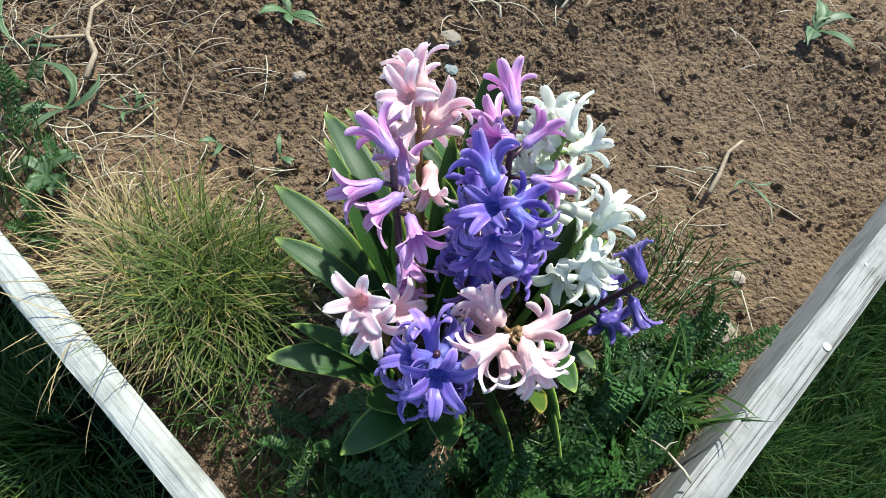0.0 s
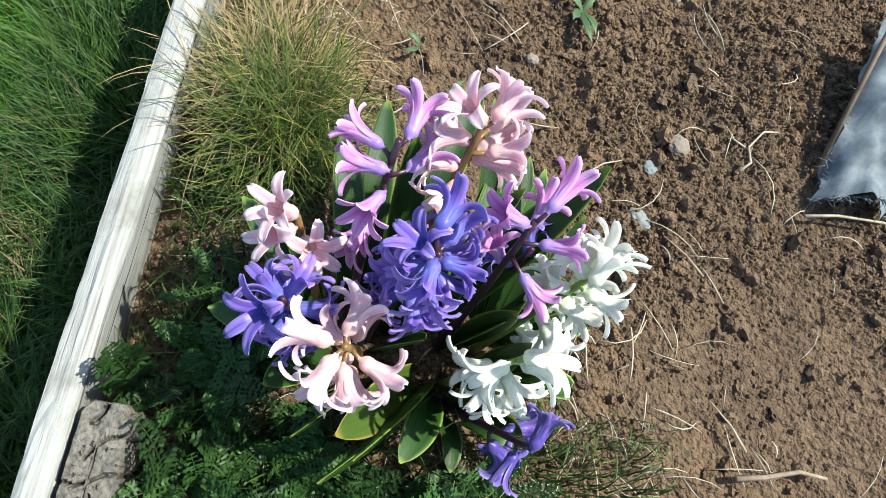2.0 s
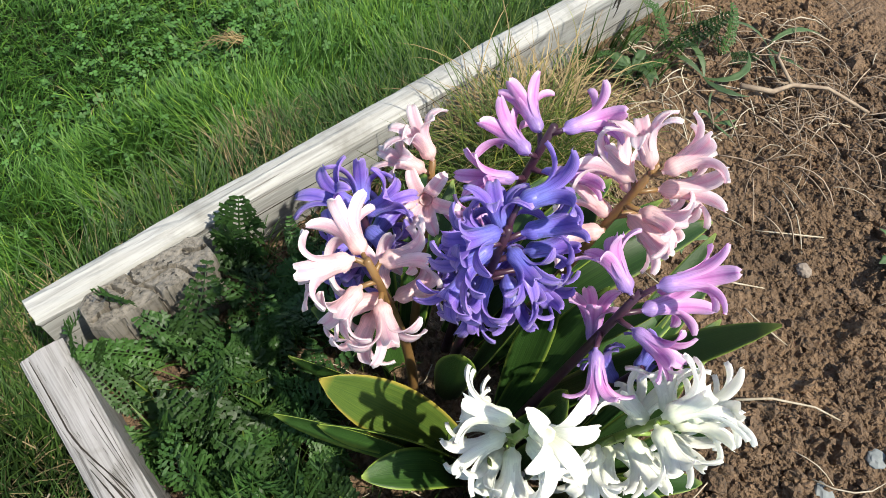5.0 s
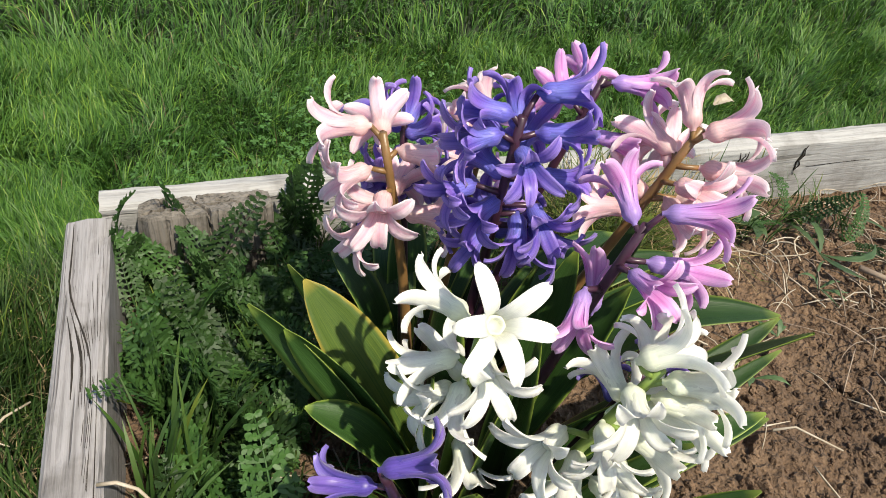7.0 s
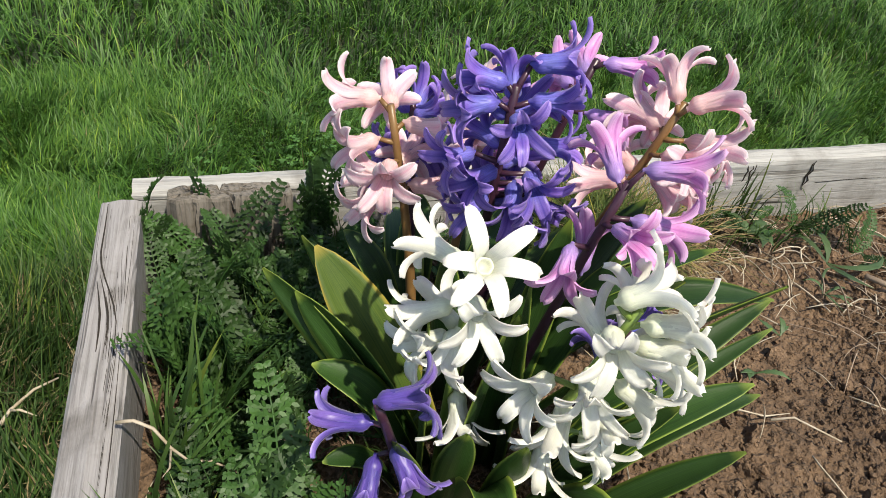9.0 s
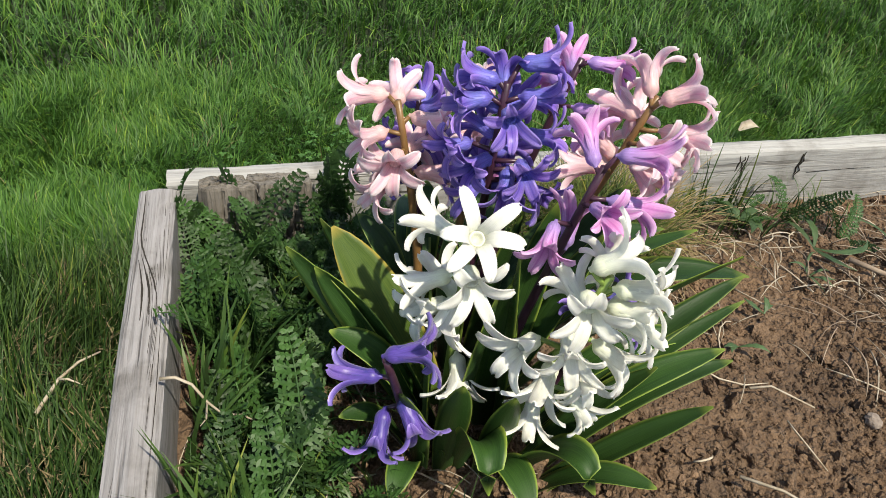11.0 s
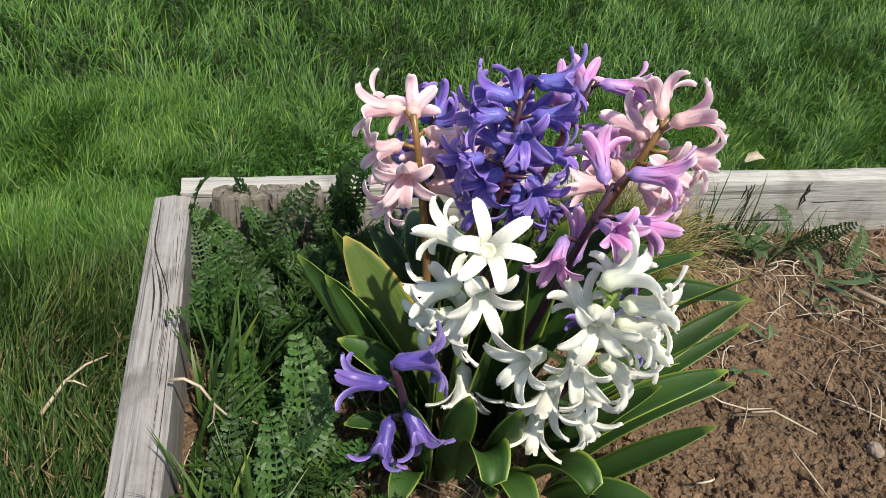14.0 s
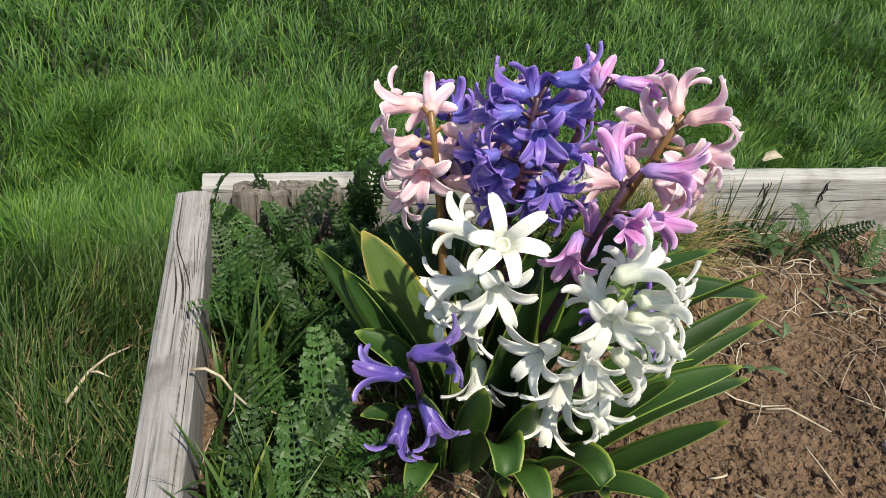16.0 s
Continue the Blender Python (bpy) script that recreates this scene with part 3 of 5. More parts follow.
def build_stake():
    """A split square stake: grooved sides with open checks and a rough sloping end."""
    w, d, h, r = 0.084, 0.032, 0.30, 0.006
    outline = []
    for (x0, y0), (x1, y1), n in (((w - r, 0), (r, 0), 54), ((0, r), (0, d - r), 14), ((r, d), (w - r, d), 40), ((w, d - r), (w, r), 14)):
        outline += [(x0 + (x1 - x0) * i / n, y0 + (y1 - y0) * i / n) for i in range(n + 1)]
    K = len(outline)
    cx, cy = w / 2, d / 2

    def top(x, y):
        z = -0.0100 * min(1.0, max(0.0, y / d)) + 0.0016 * noise.noise(Vector((x * 75, y * 75, 2.0))) + 0.0012 * noise.noise(Vector((x * 260, y * 260, 5.0)))
        for line in STAKE_CHECKS:
            z -= 0.0085 * max(0.0, 1 - near_line(x, y, line) / 0.0014)
        return z

    V, F = [], []
    levels = [-h, -0.16, -0.12] + [-0.10 + 0.0042 * i for i in range(23)]
    for z in levels:
        for x, y in outline:
            groove = 0.0010 * noise.noise(Vector((x * 330, y * 330, z * 9))) + 0.0012 * noise.noise(Vector((x * 120, y * 120, z * 4 + 7)))
            for gx, wide, low in ((0.0435, 0.0016, -0.09), (0.0655, 0.0013, -0.05), (0.018, 0.0010, -0.04), (0.030, 0.0008, -0.07)):
                if y < 0.002 and z > low:
                    groove -= 0.0055 * max(0.0, 1 - abs(x - gx - 0.0012 * math.sin(60 * z)) / wide)
            ln = math.hypot(x - cx, (y - cy) * 2.2)
            V.append((x + (x - cx) / ln * groove, y + (y - cy) * 2.2 / ln * groove, z + (top(x, y) if z > -0.05 else 0) * min(1.0, (z + 0.05) / 0.04)))
    rim = 0.985
    rings = [rim] + [0.95 - 0.05 * i for i in range(19)]
    for k in rings:
        for x, y in outline:
            px, py = cx + (x - cx) * (1 - (1 - k) * 0.55), cy + (y - cy) * k
            V.append((px, py, 0.0005 + top(px, py) - (0.0022 if k == rim else 0.0)))
    for j in range(len(levels) + len(rings) - 1):
        o = j * K
        F += [(o + i, o + (i + 1) % K, o + K + (i + 1) % K, o + K + i) for i in range(K)]
    F.append(tuple(range(len(V) - K, len(V))))
    ob = new("corner_stake", mesh_of("corner_stake", V, F, STAKE, smooth=False))
    ob.location = (0.0245, -0.0585, 0.016)
    return tagged(ob, "dark weathered wooden stake with a cracked end, inside the bed's corner", "stake")


# ---- hyacinths ----
SHAPE = {  # petal length, half width, first and last angle from the axis, tube length, tube width
    "pink": (0.0203, 0.0035, 9, 134, 0.0170, 1.06),
    "mauve": (0.0225, 0.0037, 8, 104, 0.0178, 0.95),
    "blue": (0.0206, 0.0033, 8, 150, 0.0165, 1.04),
    "white": (0.0200, 0.0031, 12, 122, 0.0155, 1.02),
    "lilac": (0.0200, 0.0033, 6, 150, 0.0180, 1.00),
}


def tube_mesh(kind):
    """The fleshy tube of a floret along +z, swollen at its foot, with an open throat."""
    PL, HW, A0, A1, TL, TW = SHAPE[kind]
    prof = [(0.0, 0.0010), (0.08, 0.0013), (0.15, 0.0028), (0.24, 0.0038), (0.34, 0.0040), (0.46, 0.0037), (0.58, 0.0032), (0.68, 0.0029), (0.66, 0.0024), (0.55, 0.0020), (0.45, 0.0010)]
    sides = 12
    V, F, U = [], [], []
    for i, (t, r) in enumerate(prof):
        for k in range(sides):
            a = 2 * math.pi * k / sides
            rr = r * TW * (1 + 0.04 * math.cos(6 * a))
            V.append(Vector((rr * math.cos(a), rr * math.sin(a), t * TL)))
            U.append((0.5 + 0.3 * abs(((k / 2) % 1) * 2 - 1), 0.5 * t))
        if i:
            o = (i - 1) * sides
            F += [(o + k, o + (k + 1) % sides, o + sides + (k + 1) % sides, o + sides + k) for k in range(sides)]
    F.append(tuple(range(len(V) - sides, len(V))))
    return mesh_of("floret", V, F, PETAL[kind], U)


def petal_mesh(kind, seed):
    """One thick petal in the xz plane, running on from the tube and rolling back."""
    rng = np.random.default_rng(seed)
    PL, HW, A0, A1, TL, TW = SHAPE[kind]
    rows, cols = 13, 5
    ln, hw = (PL + 0.24 * TL) * rng.uniform(0.92, 1.06), HW * rng.uniform(0.92, 1.1)
    a1, twist = A1 * rng.uniform(0.66, 1.18), rng.normal(0, 0.36)
    wave, phase = rng.uniform(0.0003, 0.0009), rng.uniform(0, 6.28)
    power, s0 = rng.uniform(0.75, 1.35), rng.uniform(0.20, 0.30)
    pts, r, z = [], 0.0034 * TW, TL * 0.33
    for i in range(rows + 1):
        s = i / rows
        ang = radians(A0 * min(1.0, s / s0) + (a1 - A0) * max(0.0, (s - s0) / (1 - s0)) ** power)
        pts.append((r, z, ang))
        r += math.sin(ang) * ln / rows
        z += math.cos(ang) * ln / rows
    V, F, U = [], [], []
    for layer in (0, 1):
        for i, (r, z, ang) in enumerate(pts):
            s = i / rows
            w = hw * (0.66 + 0.34 * math.sin(min(1, s * 1.8) * math.pi / 2)) * math.sqrt(max(0.03, 1 - max(0, (s - 0.5) / 0.51) ** 3.2))
            for k in range(cols):
                u = 2 * k / (cols - 1) - 1
                th = 0.0012 * (1 - 0.9 * u * u) * (0.5 - layer)
                back = u * u * (0.0009 + 0.0016 * s) + th + wave * u * s * math.sin(9 * s + phase)
                y = u * w + twist * 0.006 * s * s
                V.append(Vector((r - math.cos(ang) * back * (1 - 2 * s if s < 0.3 else 0.4), y, z + math.sin(ang) * back * 0.6)))
                U.append(((u + 1) / 2, 0.165 + 0.835 * s))
    o = (rows + 1) * cols
    for i in range(rows):
        for k in range(cols - 1):
            a = i * cols + k
            F.append((a, a + 1, a + cols + 1, a + cols))
            F.append((o + a, o + a + cols, o + a + cols + 1, o + a + 1))
        a, b = i * cols, i * cols + cols - 1
        F.append((a, a + cols, o + a + cols, o + a))
        F.append((b, o + b, o + b + cols, b + cols))
    e = rows * cols
    F.append(tuple([e + k for k in range(cols)] + [o + e + k for k in range(cols)][::-1]))
    return mesh_of("petal", V, F, PETAL[kind], U)


TUBES = {k: tube_mesh(k) for k in SHAPE}
PETALS = {k: [petal_mesh(k, 30 * i + j) for j in range(9)] for i, k in enumerate(SHAPE)}
PLANTS = []


def hyacinth(kind, stem, base, top, bow, rows, label, seed, size=1.0):
    """A hyacinth: a fleshy stem and its florets; rows are (height share, azimuth, rise) of each floret."""
    rng = np.random.default_rng(seed)
    b, t = Vector(base), Vector(top)
    plant = empty("hyacinth", b, label, "flower", "hyacinths in the bed")
    pts = []
    for i in range(11):
        s = i / 10
        pts.append((t - b) * s + Vector((*bow, 0)) * math.sin(math.pi * s))
    V, F, U = tube(pts, [0.0036 - 0.0017 * (i / 10) for i in range(11)], 10)
    chunks = [(V, F, U)]

    def on_stem(s):
        return (t - b) * s + Vector((*bow, 0)) * math.sin(math.pi * s)

    for s, az, el, *out in rows:
        a, e = radians(az + rng.normal(0, 3)), radians(el)
        d = Vector((math.cos(a) * math.cos(e), math.sin(a) * math.cos(e), math.sin(e)))
        q = d.to_track_quat("Z", "Y").to_matrix().to_4x4()
        k = size * rng.uniform(0.92, 1.08)
        foot = on_stem(s)
        if out:  # a short stalk carries the floret out from the stem, in millimetres
            end = foot + Vector(out) * 0.001
            low = on_stem(s - 0.02)
            chunks.append(tube([low, low.lerp(end, 0.5) - Vector((0, 0, 0.0006)), end + d * 0.001], [0.0019, 0.0014, 0.0012], 6))
            foot = end
        m = Matrix.Translation(foot) @ q @ pose(0, 0, 0, 0, 0, rng.uniform(0, 60)) @ Matrix.Scale(k, 4)
        fl = put("floret", TUBES[kind], plant, m=m)
        for p in range(6):
            put("petal", PETALS[kind][rng.integers(9)], fl, m=pose(0, 0, 0, 0, 0, 60 * p + rng.normal(0, 5)) @ pose(0, 0, 0, 0, 0, 0))
    V, F, U = join(chunks)
    put("stem", mesh_of("stem", V, F, STEM[stem], U), plant)
    PLANTS.append(plant)
    return plant


def leaf(plant, foot, tip, width, lift, cup=0.35, mat=None, label="", droop=0.0, face=None):
    """A strap leaf from its foot to its tip; lift bows it upwards, droop hangs the tip down."""
    o = plant.location
    width *= 0.9
    f, t = Vector(foot) - o, Vector(tip) - o
    n = 14
    pts, w = [], []
    for i in range(n + 1):
        s = i / n
        p = f.lerp(t, s) + Vector((0, 0, lift * math.sin(math.pi * s ** 0.85)))
        p.z -= droop * max(0.0, s - 0.7) ** 2 * 10
        pts.append(p)
        w.append(width * (0.6 + 0.4 * math.sin(min(1.0, s * 1.9) * math.pi / 2)) * max(0.0, 1 - max(0.0, (s - 0.5) / 0.505) ** 2.1) ** 0.8 + 0.0003)
    d = t - f
    flat = Vector((d.x, d.y, 0))
    up = Vector((0, 0, 1)) - flat.normalized() * (0.25 + 0.8 * min(1.0, max(0.0, d.z / flat.length))) if flat.length > 0.005 else Vector((0, 1, 0))
    V, F, U = strap(pts, w, face or up, cup)
    put("leaf", mesh_of("leaf", V, F, mat or LEAF, U), plant, label)


def build_hyacinths():
    pink1 = hyacinth("pink", "brown", (0.165, -0.190, -0.045), (0.142, -0.167, 0.145), (0.004, -0.004),
        [(1.0, 156, -10, -4, 3, 2), (0.99, 80, -15, 1, 5, -1), (0.95, -13, -8, 5, 2, 0), (0.92, -162, -7, -7, 1, -2), (0.87, -116, -4, -4, -5, -1),
         (0.78, -13, -2, 3, 0, 0), (0.77, -149, -24, -8, 2, -1), (0.80, 148, -4), (0.84, 60, -10)],
        "pale pink hyacinth with open florets, growing in the raised bed", 1, 1.04)
    blue1 = hyacinth("blue", "purple", (0.186, -0.196, -0.045), (0.189, -0.201, 0.172), (0.002, 0.002),
        [(1.0, 167, 11, -3, 1, 0), (0.96, -175, -6, -6, 1, 0), (1.0, -18, 11, 6, 4, 8), (0.97, -28, 12, 6, -3, 0), (0.93, -92, 4, 1, -3, 1),
         (0.83, -167, -1, -12, 3, 0), (0.79, -152, -2, -1, -1, 1), (0.8, -92, -5, 12, -7, 0), (0.87, -34, 9, 12, -5, 0), (0.72, -143, -13, -3, -1, 1),
         (0.74, -64, -5, 14, -7, 0), (0.77, -109, -29, 8, -4, 0),
         (0.96, 80, 48), (0.91, 45, 12), (0.85, 110, 4), (0.80, 30, 0), (0.74, 85, -10), (0.72, 135, -12), (0.70, 15, -15), (0.92, 128, 18)],
        "deep violet-blue hyacinth with a dense tall spike", 2, 1.02)
    pink3 = hyacinth("pink", "brown", (0.205, -0.200, -0.045), (0.268, -0.216, 0.170), (0.001, -0.001),
        [(0.99, 77, 42, -3, 0, 1), (0.99, -19, 30, -1, -4, 1), (0.93, 105, 0, 0, 3, 0), (0.93, -40, 5, 7, -6, -2), (0.89, -82, 20, -1, -8, 0),
         (0.85, -52, -8, 8, -6, -2), (0.84, -75, -18, 4, -4, -1), (0.80, 135, -24, -6, -3, 2), (0.90, 60, 8), (0.82, 92, -5)],
        "pale pink hyacinth leaning outwards over the soil", 3, 1.06)
    mauve1 = hyacinth("mauve", "purple", (0.200, -0.180, -0.045), (0.243, -0.173, 0.171), (-0.004, 0.004),
        [(0.95, 70, 0, 2, 5, 0), (1.0, -14, -2, 1, -4, 0), (0.89, -43, 2, 2, -9, -1), (0.93, 78, -12, -7, 0, 1), (0.86, 150, 8, -8, -1, 2),
         (0.73, 160, -12), (0.65, 142, -12)],
        "mauve hyacinth with a dark curved stem", 4, 0.96)
    mauve2 = hyacinth("mauve", "purple", (0.190, -0.248, -0.045), (0.224, -0.253, 0.154), (-0.003, 0.0),
        [(1.0, 89, 24, -3, 2, -2), (1.0, -28, 14, 2, -3, 8), (0.93, -22, -8, 6, -5, -2), (0.91, -86, 18, -2, -8, 1), (0.74, 66, 52, 3, -1, 0),
         (0.84, -127, -24, -13, -4, 4)],
        "mauve hyacinth with widely spaced florets", 5, 0.95)
    white1 = hyacinth("white", "green", (0.163, -0.258, -0.045), (0.157, -0.264, 0.124), (0.0, 0.002),
        [(0.97, 125, 2, -3, 6, 2), (0.98, -95, 52, 1, 0, 1), (0.91, -97, 2, 0, -3, 1), (0.84, 160, -28, -4, 4, 1), (0.80, -128, -34, -3, -2, -1),
         (0.75, -166, 2, -5, 0, 0), (0.52, -92, -33, 2, -2, 0), (0.76, 100, 0)],
        "white hyacinth with open star-shaped florets", 6, 1.12)
    white2 = hyacinth("white", "green", (0.190, -0.275, -0.045), (0.212, -0.301, 0.128), (0.0, 0.0),
        [(0.99, -23, 36, -9, 4, 3), (0.92, -109, 1, -6, 1, 3), (0.9, -43, 8, 4, -3, 0), (0.7, -153, 3, -13, 4, 3), (0.76, -105, -12, -3, 0, 2),
         (0.77, -58, -8, 7, -6, -2), (0.68, -92, -17, 7, -6, -1), (0.45, -116, -38, 1, -1, 0), (0.52, -59, -18, 11, -7, -3),
         (0.96, -30, 14, 3, -2, 0), (0.86, -22, -6, 4, -3, -1), (0.62, -130, -30),
         (0.95, 60, 20), (0.85, 92, 5), (0.75, 22, 4)],
        "white hyacinth with a full heavy spike", 7, 1.12)
    blue2 = hyacinth("blue", "purple", (0.172, -0.162, -0.045), (0.163, -0.133, 0.130), (0.0, 0.0),
        [(0.95, 138, 34), (0.94, -27, 34), (0.81, 159, 0), (0.88, -90, 6), (0.94, 60, 30), (0.78, 110, -4), (0.74, -165, 0), (0.84, -150, 8),
         (0.80, 20, 0), (0.68, 145, -10), (0.70, 80, -8)],
        "violet-blue hyacinth half hidden behind a pink one", 8, 1.04)
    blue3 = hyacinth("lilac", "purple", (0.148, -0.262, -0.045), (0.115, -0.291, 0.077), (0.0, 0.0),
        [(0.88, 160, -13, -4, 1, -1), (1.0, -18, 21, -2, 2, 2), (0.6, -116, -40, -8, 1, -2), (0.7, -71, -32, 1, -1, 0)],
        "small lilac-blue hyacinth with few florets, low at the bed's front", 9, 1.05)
    blue4 = hyacinth("blue", "purple", (0.215, -0.262, -0.045), (0.236, -0.276, 0.085), (0.0, 0.0),
        [(0.95, 17, 31), (0.90, -30, 10), (0.80, 80, 10)],
        "small violet-blue hyacinth low among the leaves", 10, 0.95)
    pink2 = hyacinth("pink", "brown", (0.182, -0.165, -0.045), (0.211, -0.131, 0.122), (0.0, 0.0),
        [(1.0, 104, 52), (0.97, 127, 26, -4, 0, 0), (0.86, -140, 43, 0, 0, 0)],
        "pale pink hyacinth with a few florets", 11, 1.04)
    yel = "leaf yellowing at its rim"
    leaf(white1, (0.165, -0.235, -0.045), (0.106, -0.176, 0.068), 0.018, 0.010, mat=LEAF_YELLOW, label=yel, face=(0.1, -0.9, 0.75))
    leaf(white1, (0.160, -0.245, -0.045), (0.094, -0.190, 0.050), 0.016, 0.012, face=(-0.75, -0.55, 0.3))
    leaf(blue3, (0.155, -0.250, -0.045), (0.079, -0.172, 0.052), 0.013, 0.014, face=(-0.75, -0.55, 0.3))
    leaf(pink1, (0.160, -0.205, -0.045), (0.102, -0.152, 0.056), 0.009, 0.008, face=(-0.75, -0.55, 0.3))
    leaf(pink1, (0.165, -0.170, -0.045), (0.175, -0.085, 0.020), 0.014, 0.030)
    leaf(pink2, (0.185, -0.160, -0.045), (0.250, -0.090, 0.030), 0.013, 0.030)
    leaf(pink2, (0.190, -0.160, -0.045), (0.252, -0.112, 0.045), 0.008, 0.020)
    leaf(mauve1, (0.205, -0.175, -0.045), (0.309, -0.145, 0.040), 0.012, 0.035)
    leaf(mauve1, (0.210, -0.180, -0.045), (0.342, -0.172, 0.040), 0.013, 0.035)
    leaf(mauve1, (0.215, -0.185, -0.045), (0.335, -0.210, 0.070), 0.009, 0.020)
    leaf(pink3, (0.215, -0.200, -0.045), (0.365, -0.237, 0.050), 0.014, 0.040)
    leaf(pink3, (0.215, -0.215, -0.045), (0.268, -0.262, 0.100), 0.011, 0.010)
    leaf(pink3, (0.220, -0.205, -0.045), (0.290, -0.190, 0.095), 0.013, 0.020)
    leaf(mauve2, (0.205, -0.240, -0.045), (0.278, -0.303, 0.134), 0.0175, 0.016, 0.15, face=(-0.14, 0.72, 0.68))
    leaf(white2, (0.205, -0.275, -0.045), (0.352, -0.245, 0.060), 0.0100, 0.012)
    leaf(white2, (0.205, -0.280, -0.045), (0.342, -0.262, 0.056), 0.0070, 0.010)
    leaf(white2, (0.205, -0.285, -0.045), (0.312, -0.291, 0.050), 0.0110, 0.020)
    leaf(white2, (0.200, -0.290, -0.045), (0.264, -0.298, 0.052), 0.0085, 0.012)
    leaf(white2, (0.215, -0.290, -0.045), (0.330, -0.285, 0.030), 0.0085, 0.022)
    leaf(white2, (0.205, -0.305, -0.045), (0.284, -0.325, 0.048), 0.009, 0.006)
    leaf(white2, (0.195, -0.295, -0.045), (0.214, -0.345, 0.030), 0.0110, 0.030, 0.8, droop=0.012)
    leaf(white2, (0.205, -0.305, -0.045), (0.252, -0.345, 0.012), 0.0085, 0.018, 0.5)
    leaf(white1, (0.168, -0.280, -0.045), (0.160, -0.336, 0.034), 0.0115, 0.034, 0.8, droop=0.014)
    leaf(white1, (0.180, -0.285, -0.045), (0.186, -0.340, 0.000), 0.0105, 0.026, 0.4)
    leaf(white1, (0.165, -0.270, -0.045), (0.172, -0.276, 0.100), 0.011, 0.002)
    leaf(white1, (0.158, -0.280, -0.045), (0.152, -0.300, 0.062), 0.010, 0.006)
    leaf(white1, (0.150, -0.265, -0.045), (0.142, -0.262, 0.092), 0.010, 0.002)
    leaf(white2, (0.195, -0.265, -0.045), (0.186, -0.262, 0.110), 0.012, 0.002)
    leaf(white2, (0.180, -0.290, -0.045), (0.176, -0.310, 0.060), 0.010, 0.004)
    leaf(blue1, (0.180, -0.205, -0.045), (0.165, -0.215, 0.090), 0.013, 0.004)
    leaf(blue1, (0.195, -0.205, -0.045), (0.205, -0.220, 0.105), 0.013, 0.004)
    leaf(mauve2, (0.200, -0.240, -0.045), (0.250, -0.235, 0.095), 0.014, 0.006)
    leaf(mauve2, (0.205, -0.235, -0.045), (0.228, -0.215, 0.105), 0.012, 0.006)
    leaf(mauve2, (0.190, -0.255, -0.045), (0.185, -0.262, 0.090), 0.011, 0.003)
    leaf(blue2, (0.165, -0.165, -0.045), (0.130, -0.130, 0.040), 0.013, 0.020)
    leaf(blue2, (0.172, -0.150, -0.045), (0.182, -0.110, 0.050), 0.013, 0.020)
    leaf(blue3, (0.140, -0.260, -0.045), (0.098, -0.262, 0.000), 0.0080, 0.018)
    leaf(blue3, (0.140, -0.275, -0.045), (0.118, -0.312, -0.010), 0.0090, 0.020)
    leaf(blue3, (0.145, -0.275, -0.045), (0.124, -0.292, 0.052), 0.010, 0.010)
    leaf(white1, (0.155, -0.250, -0.045), (0.098, -0.222, 0.028), 0.013, 0.022)
    leaf(blue4, (0.220, -0.255, -0.045), (0.318, -0.262, 0.030), 0.012, 0.030)


# ---- grass tuft, yarrow, weeds ----
def build_tuft():
    rng = np.random.default_rng(21)
    base = Vector((0.350, -0.096, -0.045))
    tuft = empty("grass_tuft", base, "clump of fine green grass with straw-coloured dry blades, beside the board", "grass")
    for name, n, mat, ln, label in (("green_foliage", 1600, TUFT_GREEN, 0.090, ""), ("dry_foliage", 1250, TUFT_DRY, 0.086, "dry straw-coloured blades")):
        green = mat is TUFT_GREEN
        p = np.stack([rng.normal(-0.016 if green else 0.018, 0.025, n), rng.normal(-0.008 if green else 0.012, 0.018, n), np.zeros(n)], 1)
        kinks = 7
        L = ln * rng.uniform(0.45, 1.15, n) * np.where(rng.random(n) < 0.06, 1.45, 1.0)
        az = rng.uniform(0, 2 * math.pi, n)
        turn = rng.normal(0, 0.6, n)
        start = np.abs(rng.normal(0.24 if green else 0.50, 0.24, n))
        bend = rng.uniform(0.5, 1.9, n) if green else rng.uniform(0.6, 2.3, n)
        verts = np.zeros((n, 2 * kinks + 1, 3))
        uv = np.zeros((n, 2 * kinks + 1, 2))
        c = p.copy()
        side = np.stack([-np.sin(az), np.cos(az), np.zeros(n)], 1)
        for k in range(kinks + 1):
            t = k / kinks
            if k < kinks:
                for q, sg in ((0, -0.5), (1, 0.5)):
                    verts[:, 2 * k + q] = c + side * (sg * 0.0013 * (1 - 0.6 * t))
                    uv[:, 2 * k + q] = (q, t)
            else:
                verts[:, 2 * k] = c
                uv[:, 2 * k] = (0.5, 1)
            a = start + bend * t
            c = c + np.stack([np.cos(az + turn * t) * np.sin(a), np.sin(az + turn * t) * np.sin(a), np.cos(a)], 1) * (L / kinks)[:, None]
            c[:, 2] = np.maximum(c[:, 2], 0.006)
        ob = tagged(blade_object(name, verts, uv, mat, tuft), kind="stuff")
        if label:
            ob["label"] = label


